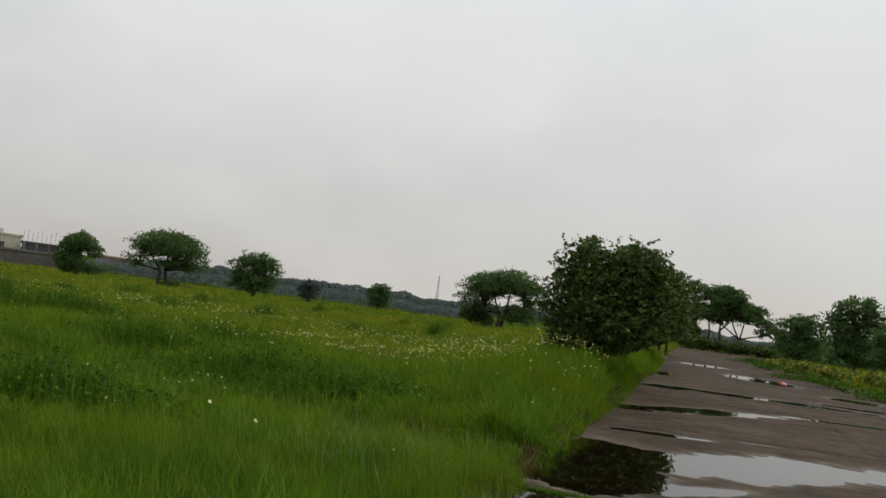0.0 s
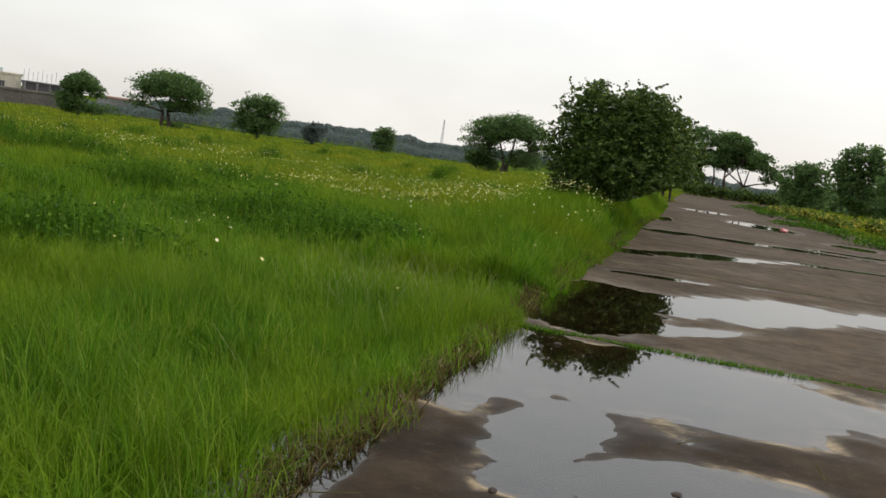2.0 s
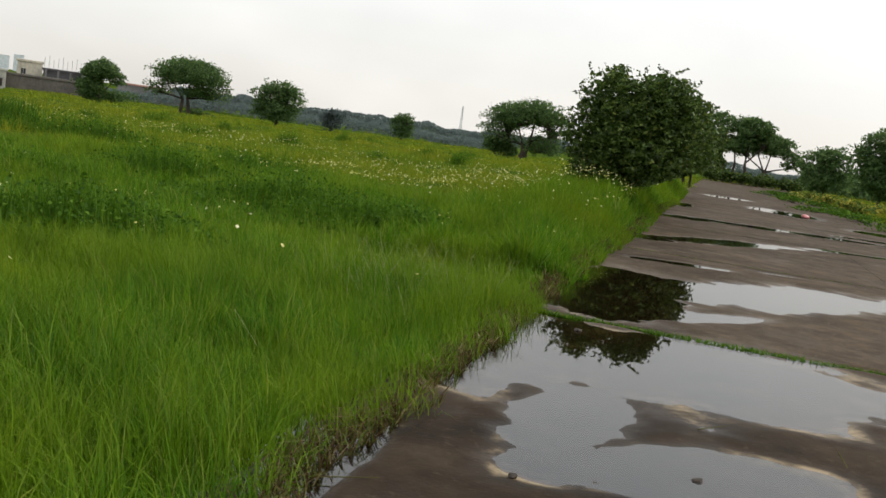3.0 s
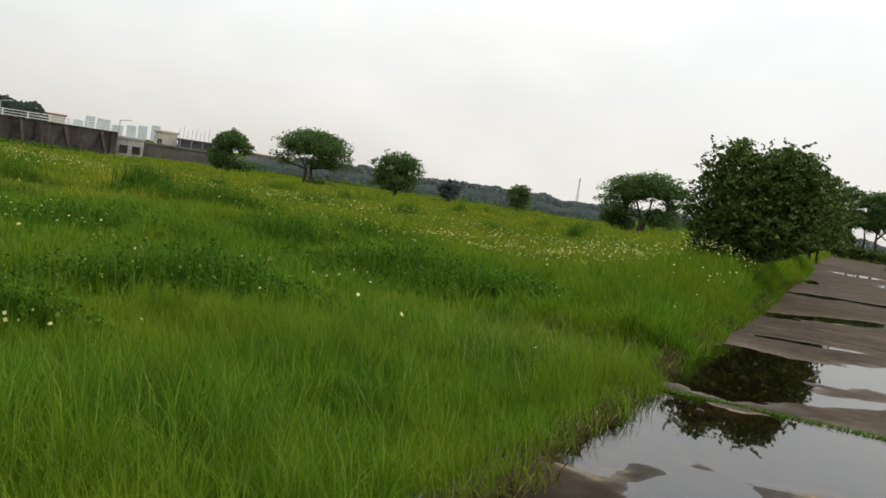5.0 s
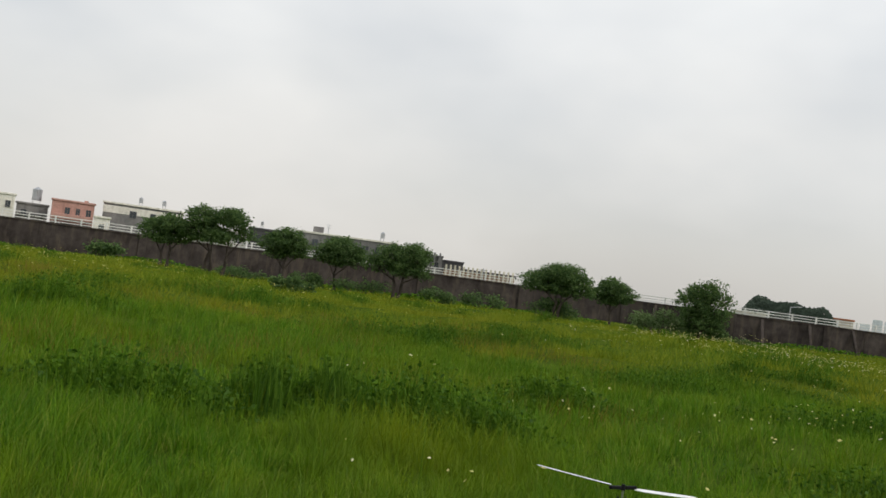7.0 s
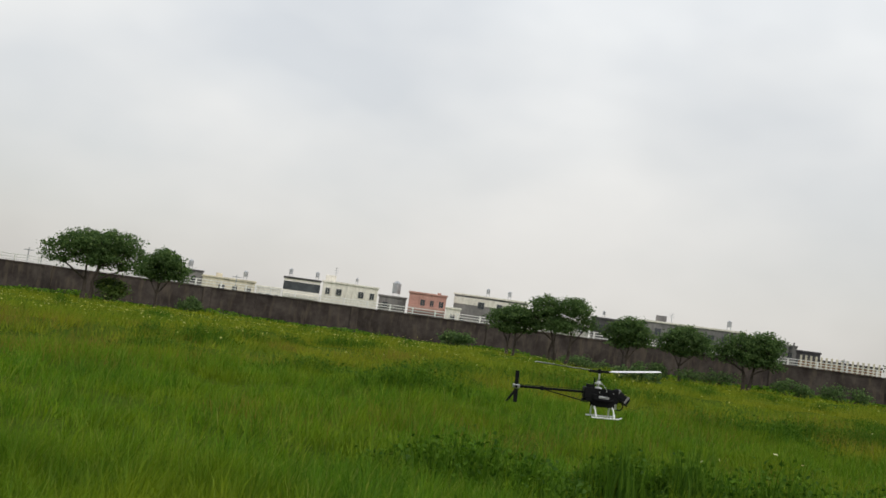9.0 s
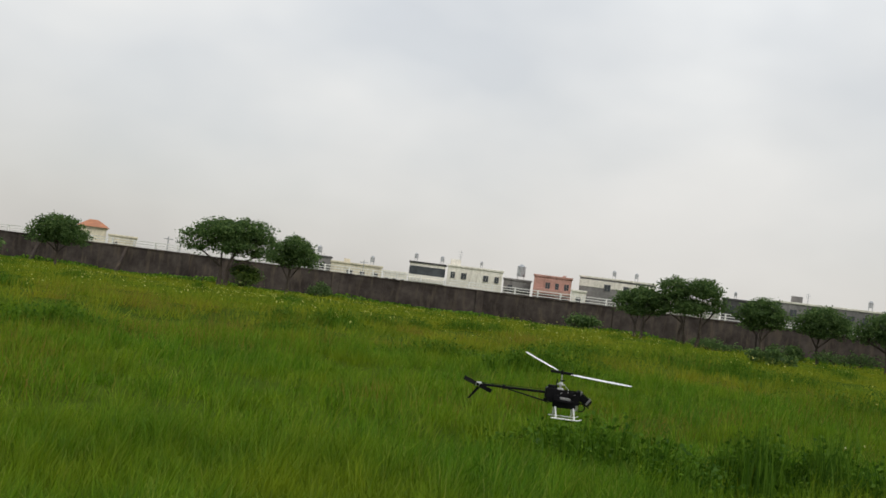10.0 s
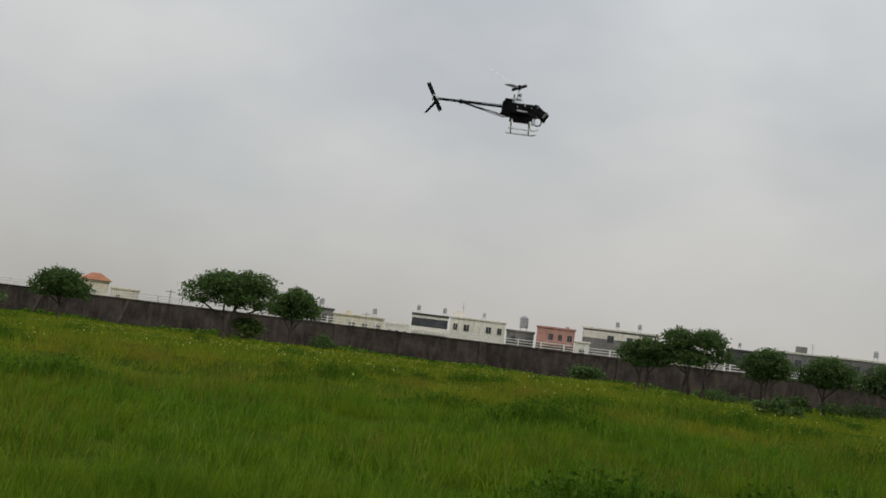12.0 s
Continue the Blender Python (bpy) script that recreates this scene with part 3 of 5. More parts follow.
def pads_on(rng, masses, deep, each, flat):
    """Leafy pads over the outside of a crown's masses (x, z, rx, rz)."""
    pads = []
    for mx, mz, rx, rz in masses:
        ry = rx * deep
        count = max(5, int(each * (rx + rz) * 2))
        for k in range(count):
            up = 1 - (k + 0.5) / count * (1.7 if flat else 1.85)
            a = 2.39996 * k + rng.uniform(-0.4, 0.4)
            ring = math.sqrt(max(0.0, 1 - up * up)) * rng.uniform(0.72, 1.0)
            size = rng.uniform(0.40, 0.62) if flat else rng.uniform(0.30, 0.48)
            pads.append((mx + rx * 0.80 * ring * math.cos(a), ry * 0.80 * ring * math.sin(a), mz + rz * 0.80 * up * rng.uniform(0.85, 1.05),
                         rx * size, ry * size, rz * size * (0.58 if flat else 1.0)))
    return pads


def sprays(rng, pads, leaves, per, spread):
    """Leaf centres: every pad is made of small sprays of leaves."""
    pads = np.asarray(pads)
    n = max(len(pads), leaves // per)
    weight = pads[:, 3] * pads[:, 4]
    k = rng.choice(len(pads), n, p=weight / weight.sum())
    d = rng.normal(size=(n, 3))
    d[:, 2] = np.where(d[:, 2] < 0, d[:, 2] * 0.45, d[:, 2])
    d /= np.linalg.norm(d, axis=1)[:, None]
    heart = pads[k, :3] + d * pads[k, 3:] * (rng.uniform(0.3, 1.3, n) ** 0.7)[:, None]
    j = np.repeat(np.arange(n), per)
    return heart[j] + rng.normal(size=(n * per, 3)) * [spread, spread, spread * 0.6]


CROWNS = {
    "umbrella": [(-0.25, 0.66, 0.24, 0.19), (0.02, 0.80, 0.29, 0.17), (0.27, 0.65, 0.23, 0.18), (-0.05, 0.56, 0.20, 0.10)],
    "wide": [(0.0, 0.75, 0.36, 0.22), (-0.36, 0.46, 0.15, 0.11), (0.35, 0.50, 0.16, 0.17), (0.13, 0.45, 0.20, 0.09), (-0.24, 0.66, 0.20, 0.15)],
    "sided": [(-0.20, 0.30, 0.28, 0.28), (0.0, 0.76, 0.36, 0.21), (0.30, 0.60, 0.20, 0.15), (-0.20, 0.60, 0.24, 0.2)],
}
CROWNS.update({
    "round": [(-0.16, 0.58, 0.31, 0.33), (0.20, 0.60, 0.29, 0.34), (0.0, 0.30, 0.36, 0.24), (0.04, 0.80, 0.26, 0.18)],
    "double": [(-0.28, 0.50, 0.22, 0.28), (0.06, 0.80, 0.29, 0.19), (0.34, 0.60, 0.17, 0.24), (0.22, 0.32, 0.20, 0.14), (-0.12, 0.70, 0.25, 0.18)],
    "leaning": [(-0.34, 0.62, 0.18, 0.16), (-0.08, 0.76, 0.27, 0.17), (0.18, 0.83, 0.25, 0.16), (0.36, 0.60, 0.16, 0.20), (0.08, 0.58, 0.25, 0.12)],
    "open": [(-0.24, 0.80, 0.23, 0.16), (0.16, 0.84, 0.25, 0.14), (0.38, 0.64, 0.14, 0.13), (-0.02, 0.58, 0.26, 0.12), (-0.38, 0.60, 0.13, 0.13)],
    "tiered": [(0.0, 0.86, 0.30, 0.13), (-0.20, 0.64, 0.28, 0.15), (0.24, 0.62, 0.27, 0.16), (-0.1, 0.36, 0.34, 0.2), (0.22, 0.30, 0.28, 0.2)],
    "sloped": [(-0.26, 0.80, 0.24, 0.18), (0.08, 0.70, 0.27, 0.18), (0.36, 0.48, 0.17, 0.15), (-0.36, 0.62, 0.16, 0.16)],
})


def tree(label, az, d, top, w, form="umbrella", seed=1, leaves=7000, leaf=0.15, mat=None, trunks=1, deep=0.95):
    """A tree whose crown reaches the height top over the road's level."""
    rng = np.random.default_rng(seed)
    p = polar(az, d)
    z = float(ground_z(np.array(p.x), np.array(p.y))) - 0.05
    h = top - z
    thing = empty("tree", pose(p.x, p.y, z, 0, 0, az))
    tagged(thing, label, "tree")
    dense = form in ("round", "sided", "tiered")
    masses = [((x + rng.uniform(-0.03, 0.03)) * w, (c - (0 if dense else 0.035) + rng.uniform(-0.02, 0.02)) * h, rx * w * rng.uniform(0.94, 1.1), rz * h * rng.uniform(0.94, 1.1) * (1.0 if dense else 1.22)) for x, c, rx, rz in CROWNS[form]]
    masses = [(x, min(c, h * 0.97 - rz), rx, rz) for x, c, rx, rz in masses]
    pads = pads_on(rng, masses, deep, 6.0 if dense else 5.4, not dense)
    bm = bmesh.new()
    r0 = 0.016 * w + 0.045
    stems = []
    for s in range(trunks):
        foot = Vector(((s - (trunks - 1) / 2) * (0.07 if trunks == 2 else 0.12) * w + rng.uniform(-0.03, 0.03) * w, rng.uniform(-0.2, 0.2) * (trunks > 1), 0))
        fork = foot + Vector((rng.uniform(-0.05, 0.05) * w, rng.uniform(-0.05, 0.05) * w, h * (0.17 if dense else rng.uniform(0.25, 0.33))))
        knee = foot.lerp(fork, 0.55) + Vector((rng.uniform(-0.02, 0.02) * w, 0, 0))
        rod(bm, foot, knee, r0 * 1.3, r0)
        rod(bm, knee - (fork - knee) * 0.05, fork, r0, r0 * 0.8)
        stems.append(fork)
    for mx, mz, rx, rz in masses:
        fork = min(stems, key=lambda f: abs(f.x - mx))
        hub_ = Vector((mx * 0.75 + fork.x * 0.25, rng.uniform(-0.2, 0.2) * rx, mz - rz * 0.55))
        bend = fork.lerp(hub_, 0.5) + Vector((0.05 * (mx - fork.x), 0, 0.015 * h))
        rod(bm, fork - (bend - fork) * 0.04, bend, r0 * 0.62, r0 * 0.46, 7)
        rod(bm, bend, hub_, r0 * 0.46, r0 * 0.32, 6)
        for pad in pads:
            if abs(pad[0] - mx) < rx and abs(pad[2] - mz) < rz and rng.uniform() < 0.75:
                rod(bm, hub_, pad[:3], r0 * 0.22, r0 * 0.07, 5)
    part("trunk", bm, BARK, thing)
    pts = sprays(rng, pads, int(leaves * 1.5), 14, 0.036 * w ** 0.5 + 0.09)
    leaf_mesh("crown", pts[pts[:, 2] > 0.02], leaf, mat or LEAF, rng, thing)
    return thing


GREAT_BUSH = [(-0.17, 0.72, 0.20, 0.25), (0.12, 0.74, 0.24, 0.23), (-0.30, 0.47, 0.17, 0.24), (0.0, 0.45, 0.34, 0.32), (-0.20, 0.20, 0.22, 0.22), (0.26, 0.55, 0.22, 0.32), (0.18, 0.22, 0.28, 0.24)]
SIDE_BUSH = [(-0.18, 0.66, 0.28, 0.30), (0.20, 0.60, 0.26, 0.28), (0.0, 0.36, 0.40, 0.34), (0.26, 0.28, 0.22, 0.26)]


def bush(label, az, d, top, w, seed, leaves, leaf, crown=SIDE_BUSH):
    """A massive bush, leafy down to the ground, with sprigs that break its outline."""
    rng = np.random.default_rng(seed)
    p = polar(az, d)
    z = float(ground_z(np.array(p.x), np.array(p.y))) - 0.05
    h = top - z
    thing = empty("bush", pose(p.x, p.y, z, 0, 0, az))
    tagged(thing, label, "bush")
    masses = [(x * w, c * h, rx * w, rz * h) for x, c, rx, rz in crown]
    pads = pads_on(rng, masses, 1.0, 12, False)
    bm = bmesh.new()
    for k in range(4):
        foot = Vector((rng.uniform(-0.22, -0.05) * w, rng.uniform(0.0, 0.2) * w, 0))
        rod(bm, foot, foot * 1.2 + Vector((0, 0, h * 0.45)), 0.016 * h, 0.010 * h)
        for m in range(5):
            pad = pads[int(rng.integers(0, len(pads)))]
            if pad[2] < 0.45 * h or pad[0] > 0.15 * w:
                continue
            rod(bm, foot * 1.1 + Vector((0, 0, h * 0.25)), pad[:3], 0.008 * h, 0.002 * h, 5)
    part("trunk", bm, BARK, thing)
    pts = sprays(rng, pads, leaves, 9, leaf * 0.75)
    # whippy sprigs that stand out of the outline
    extra = []
    for k in rng.integers(0, len(pads), 60):
        pad = np.array(pads[k])
        out_ = np.array([pad[0], pad[1], pad[2] - 0.35 * h])
        out_ = out_ / (np.linalg.norm(out_) + 1e-6) + rng.normal(size=3) * 0.35 + [0.15, 0, 0.1]
        reach = rng.uniform(0.4, 1.0) * 0.07 * w
        for m in range(16):
            extra.append(pad[:3] + out_ * (pad[3] * 0.7 + reach * m / 16) + rng.normal(size=3) * leaf * 0.35)
    pts = np.concatenate([pts, np.array(extra)])
    ca, sa_ = math.cos(radians(az)), math.sin(radians(az))
    u, v = road_uv(p.x + ca * pts[:, 0] - sa_ * pts[:, 1], p.y + sa_ * pts[:, 0] + ca * pts[:, 1])
    keep = (pts[:, 2] > 0.02) & (pts[:, 2] + z > 0.42 + 0.34 * step(-1.8, -0.5, u) + 0.5 * step(-0.4, 0.8, u))
    leaf_mesh("crown", pts[keep], leaf, LEAF_DARK, rng, thing, up=0.1)
    return thing


def shrub(label, az, d, h, w, seed=1, leaves=1200, leaf=0.16, mat=None, deep=0.8, category="shrub", lift=0.0):
    rng = np.random.default_rng(seed)
    p = polar(az, d)
    z = float(ground_z(np.array(p.x), np.array(p.y))) - 0.03 + lift
    thing = empty("shrub", pose(p.x, p.y, z, 0, 0, az))
    tagged(thing, label, category)
    lobes = []
    for k in range(7):
        x = w * 0.5 * 0.72 * rng.uniform(-1, 1)
        t = h * rng.uniform(0.35, 0.75) * (1 - 0.35 * abs(2 * x / w))
        lobes.append((x, w * 0.3 * deep * rng.uniform(-1, 1), t, w * 0.2, w * 0.2 * deep, h * 0.27))
    bm = bmesh.new()
    for lb in lobes:
        rod(bm, (lb[0] * 0.25, lb[1] * 0.25, 0), lb[:3], 0.012 * w, 0.004 * w, 5)
    part("stem", bm, BARK, thing)
    pts = lobe_points(rng, lobes, leaves)
    leaf_mesh("crown", pts[pts[:, 2] > 0.01], leaf, mat or LEAF, rng, thing)
    return thing


def build_weeds():
    rng = np.random.default_rng(23)
    pts = []
    spots = [(23.7, 10.3, 1.9, 0.55), (21.5, 10.8, 1.2, 0.5), (17.3, 17.5, 1.6, 0.55), (10, 14.6, 2.0, 0.5), (4.4, 13.4, 1.9, 0.5), (2.4, 13.0, 1.0, 0.45), (25.2, 27, 1.1, 0.75),
             (22.5, 25, 2.6, 0.6), (20.5, 24.5, 1.6, 0.55), (62, 10.4, 0.7, 0.6), (58.5, 10.6, 0.6, 0.6), (53.5, 10, 1.2, 0.65), (50, 9.4, 0.9, 0.55), (46, 14, 1.2, 0.5), (41, 20, 2.2, 0.5),
             (70, 9.5, 1.4, 0.55), (36, 22, 2.4, 0.5), (31, 7.4, 0.7, 0.45), (13, 20, 2.2, 0.5), (28.5, 16, 2.4, 0.5), (56, 22, 2.6, 0.55), (64, 30, 3, 0.6), (34, 32, 3, 0.6), (47, 30, 3, 0.5)]
    for _ in range(60):
        spots.append((rng.uniform(-2, 108), 18 + 46 * rng.uniform(0, 1), rng.uniform(0.5, 1.6), rng.uniform(0.40, 0.60)))
    for az, d, w, h in spots:
        n = int(700 * w * min(1.0, 14 / d) + 190)
        q = rng.normal(size=(n, 2)) * [w * 0.5, w * 0.22]
        c = polar(az, d)
        a = radians(az)
        x = c.x + math.cos(a) * q[:, 0] - math.sin(a) * q[:, 1]
        y = c.y + math.sin(a) * q[:, 0] + math.cos(a) * q[:, 1]
        top = h * np.exp(-0.5 * ((q[:, 0] / (w * 0.6)) ** 2 + (q[:, 1] / (w * 0.3)) ** 2)) * rng.uniform(0.75, 1.15, n)
        pts.append(np.stack([x, y, ground_z(x, y) + top * rng.uniform(0.35, 1.0, n)], 1))
    ob = leaf_mesh("weed_clumps", np.concatenate(pts), 0.042, WEED_DARK, rng, up=0.9)
    tagged(ob, "dark broad-leaved weed clumps among the grass", "weeds", kind="stuff")
    base = np.concatenate(pts)
    z0 = ground_z(base[:, 0], base[:, 1])
    ob = blade_mesh("rank_tussocks", base[:, 0], base[:, 1], z0, (base[:, 2] - z0) * 1.25, np.full(len(base), 0.013), np.abs(rng.normal(0.3, 0.25, len(base))), WEED, rng, 2)
    tagged(ob, "tall darker rank grass tussocks", "grass", kind="stuff")
    # upright stalks of the tallest weeds
    n = 620
    k = rng.choice(3, n, p=[0.6, 0.2, 0.2])
    az, d = np.array([25.2, 62.0, 58.5])[k] + rng.normal(0, 0.75, n), np.array([27.0, 10.2, 10.3])[k] + rng.normal(0, 0.35, n)
    x, y = -np.sin(np.radians(az)) * d, np.cos(np.radians(az)) * d
    ob = blade_mesh("weed_stalks", x, y, ground_z(x, y), rng.uniform(0.5, 1.05, n) * np.where(k == 0, 0.85, 0.72), np.where(k == 0, 0.028, 0.012), rng.uniform(0, 0.3, n), WEED_DARK, rng, 2)
    tagged(ob, "tall dark upright weed stalks", "weeds", kind="stuff")


def flower_mesh(name, c, size, mat, rng):
    n = len(c)
    nor = rng.normal(size=(n, 3)) * 0.5 + [0, -0.25, 0.8]
    nor /= np.linalg.norm(nor, axis=1)[:, None]
    e1 = np.cross(nor, [0.3, 0.9, 0.1])
    e1 /= np.linalg.norm(e1, axis=1)[:, None]
    e2 = np.cross(nor, e1)
    s = (size * rng.uniform(0.7, 1.3, n))[:, None]
    rings = [c + nor * s * 0.15]
    for k in range(8):
        a = 2 * math.pi * k / 8
        rr = s * (0.55 if k % 2 else 0.38)
        rings.append(c + (e1 * math.cos(a) + e2 * math.sin(a)) * rr)
    v = np.stack(rings, 1)
    b = 9 * np.arange(n)[:, None]
    f = np.concatenate([b + [0, 1 + k, 1 + (k + 1) % 8] for k in range(8)], 0)
    return raw_part(name, v.reshape(-1, 3), f, mat)


def build_flowers():
    rng = np.random.default_rng(31)
    patches = [(1.0, 25, 2.8, 3, 700), (2.4, 22, 1.5, 3, 420), (-0.6, 19, 2.2, 2, 260), (-3.3, 34, 4, 5, 420), (-8, 30, 5, 4, 520), (-20, 32, 4, 2.5, 700), (-24, 33, 3, 2, 400), (-1.8, 20.5, 2.5, 2.5, 240),
               (-6.3, 11, 1.5, 1.0, 60), (-21, 27, 4, 2, 420), (-3.2, 5.4, 0.55, 0.35, 14), (-5.2, 3.8, 0.4, 0.3, 9), (-14, 26, 5, 5, 260), (-4.6, 9.8, 1.5, 1.0, 40), (3, 14, 1.5, 2.5, 80), (-8.1, 8, 1.2, 1, 24)]
    pts = []
    for px, py, sx, sy, n in patches:
        n = int(n * 0.8)
        x, y = rng.normal(px, sx, n), rng.normal(py, sy, n)
        u, v = road_uv(x, y)
        x, y = x[u < -0.3], y[u < -0.3]
        u, v = road_uv(x, y)
        bank = step(12, 18, v) * step(-3.0, -2.0, u)
        pts.append(np.stack([x, y, ground_z(x, y) + grass_height(x, y) * rng.uniform(0.95, 1.25, len(x)) + 0.14 * bank], 1))
    pts.append(np.array([(-0.18, 5.96, 0.57), (-0.98, 5.63, 0.68), (-1.33, 5.96, 0.71), (-3.14, 5.1, 1.0 - 0.1), (-2.99, 5.24, 0.94), (-5.25, 3.72, 0.98), (-5.1, 3.8, 0.95)]))
    pts = np.concatenate(pts)
    size = np.clip(0.024 + 0.0003 * np.hypot(pts[:, 0], pts[:, 1]), 0.026, 0.034)
    tagged(flower_mesh("wild_daisies", pts, size, PETAL, rng), "small white daisy-like wildflowers scattered in the grass", "flowers", kind="stuff")
    near = pts[np.hypot(pts[:, 0], pts[:, 1]) < 20]
    z0 = ground_z(near[:, 0], near[:, 1])
    tagged(blade_mesh("flower_stems", near[:, 0], near[:, 1], z0, near[:, 2] - z0, np.full(len(near), 0.006), np.zeros(len(near)), WEED, rng, 1), "thin green flower stems", "flowers", kind="stuff")
    x, y = rng.normal(-42, 9, 1500), rng.normal(4, 14, 1500)
    keep = np.hypot(x, y) > 24
    x, y = x[keep], y[keep]
    c = np.stack([x, y, ground_z(x, y) + 0.38 * rng.uniform(0.9, 1.2, len(x))], 1)
    tagged(flower_mesh("yellow_wildflowers", c, np.full(len(c), 0.045), YELLOW_PETAL, rng), "pale yellow wildflowers in the far meadow", "flowers", kind="stuff")


def build_trees():
    t = "spreading green umbrella tree standing in the meadow"
    r = "dense rounded green tree standing in the meadow"
    tree("low bushy green tree beside a construction frame", 20.7, 80, 3.15, 3.4, "sided", 3, 6000, 0.14)
    tree(t, 16.15, 85, 4.5, 6.6, "wide", 4, 11000, 0.14, trunks=2)
    tree(r, 11.05, 85, 3.65, 4.9, "round", 5, 8000, 0.14)
    tree("small far green tree, haze painted into its leaves", 7.9, 115, 2.1, 3.1, "round", 6, 1800, 0.2, LEAF_HAZED)
    tree("small far rounded green tree", 3.75, 112, 2.6, 3.1, "round", 7, 2600, 0.17)
    tree("broad two-crowned green tree beside the road bushes", -3.5, 92, 5.5, 8.2, "double", 8, 13000, 0.15, trunks=2)
    tree("tall flat-topped green tree at the road's end", -15.4, 108, 7.5, 7.4, "open", 12, 8000, 0.19, trunks=3)
    tree("tall spreading green tree at the road's end", -17.1, 110, 6.3, 7.0, "sloped", 13, 8000, 0.19, trunks=2)
    tree("low rounded tree at the road's end", -20.2, 95, 4.7, 5.2, "round", 14, 6000, 0.18)
    tree("tall layered green tree beside the road", -23.0, 75, 5.75, 4.6, "tiered", 15, 8000, 0.16)
    tree("green roadside tree behind yellow shrubs", -25.7, 70, 4.4, 4.8, "tiered", 16, 6500, 0.16)
    tree("rounded green tree with low forked trunk", 37.7, 80, 4.0, 4.7, "round", 17, 8000, 0.14)
    tree(t, 46.0, 80, 3.95, 5.9, "umbrella", 18, 9500, 0.14, trunks=2)
    tree("small spreading green tree beside a larger one", 42.8, 84, 3.4, 3.7, "umbrella", 19, 5000, 0.14)
    tree(t, 55.4, 80, 3.95, 5.5, "leaning", 20, 8000, 0.14, trunks=2)
    tree(t, 58.9, 84, 3.9, 4.4, "umbrella", 21, 6500, 0.14)
    tree("slender umbrella tree with one straight trunk", 62.0, 80, 3.9, 4.1, "umbrella", 22, 6000, 0.14)
    tree("open many-stemmed green tree before the wall", 66.0, 80, 4.85, 5.6, "open", 23, 9000, 0.14, trunks=3)
    tree("open two-stemmed green tree before the wall", 68.7, 81, 3.75, 4.3, "umbrella", 24, 6000, 0.14, trunks=2)
    tree("broad umbrella tree before the wall", 102.0, 82, 3.55, 4.3, "umbrella", 25, 7000, 0.14)
    tree("large spreading umbrella tree with dark undergrowth", 92.9, 78, 5.05, 7.0, "leaning", 26, 12000, 0.14, trunks=2)
    tree("smaller umbrella tree beside a large one", 89.2, 82, 4.45, 4.4, "umbrella", 27, 6500, 0.14)
    shrub("dark leafy skirt of growth under the spreading trees", -2.1, 93, 2.3, 3.6, 47, 2400, 0.2, LEAF)
    # great dense bushes on the road's edge
    bush("great dense dark-leaved bush at the road's edge", -9.55, 23.5, 3.5, 3.45, 28, 60000, 0.066, GREAT_BUSH)
    bush("dense lower dark-leaved bush along the road's edge", -11.5, 27.5, 3.75, 2.7, 29, 28000, 0.078)
    bush("green bush at the far end of the road's edge", -12.3, 42.0, 3.9, 3.2, 30, 10000, 0.13)
    bush("low green bush at the road's end", -13.4, 62.0, 4.3, 3.4, 31, 7000, 0.17)
    shrub("low green shrub before the flood wall", 72.2, 70, 1.3, 3.0, 41, 1300)
    shrub("rounded green shrub in the meadow", 106.5, 60, 2.0, 4.5, 42, 2000)
    shrub("low green shrub before the flood wall", 87.3, 84, 1.4, 2.2, 43, 900)
    shrub("pale willow-like shrub beside a round tree", 40.0, 82, 2.2, 4.6, 44, 2600, 0.16, LEAF_PALE)
    shrub("dark undergrowth under a large tree", 92.0, 79, 2.2, 4.2, 45, 2200, 0.18, LEAF_DARK)
    shrub("dark undergrowth under trees", 46.5, 82, 1.9, 6.0, 46, 2400, 0.16, LEAF)
    for k, (az, d, h, w) in enumerate(((50.2, 86, 1.7, 4.0), (53.0, 84, 1.6, 3.4), (57.4, 83, 1.7, 5.0), (60.6, 84, 1.5, 3.0), (64.4, 84, 1.2, 5.0), (37.5, 81, 1.4, 4.0), (35.3, 82, 0.9, 2.0), (20.2, 82, 1.3, 4.2), (15.5, 86, 0.9, 3.0), (61.3, 46, 0.9, 2.0))):
        shrub("low green undergrowth shrub at the meadow's far edge", az, d, h, w, 50 + k, 1300, 0.15, LEAF)
    for k, (az, d, h, w) in enumerate(((-20.8, 62, 0.9, 2.6), (-22.3, 58, 0.9, 2.4), (-24.0, 54, 1.0, 2.8), (-25.9, 50, 1.1, 3.0), (-19.6, 68, 0.8, 2.4), (-27.6, 47, 1.1, 3.0))):
        tagged(shrub("clipped yellow-leaved ornamental shrub beside the road", az, d, h, w, 70 + k, 1400, 0.13, YELLOW_LEAF), group="yellow roadside shrubs")
    for k in range(6):
        shrub("dark clipped hedge shrub across the road's end", -14.2 - 0.95 * k, 103, 1.5, 3.0, 80 + k, 1200, 0.2, LEAF_DARK)
    for k, (az, d) in enumerate(((-18.3, 72), (-19.2, 60), (-21.2, 49), (-23.5, 43), (-26.0, 38))):
        shrub("rough green verge weeds beside the road", az, d, 0.5, 4.0, 90 + k, 1300, 0.085, WEED_DARK)


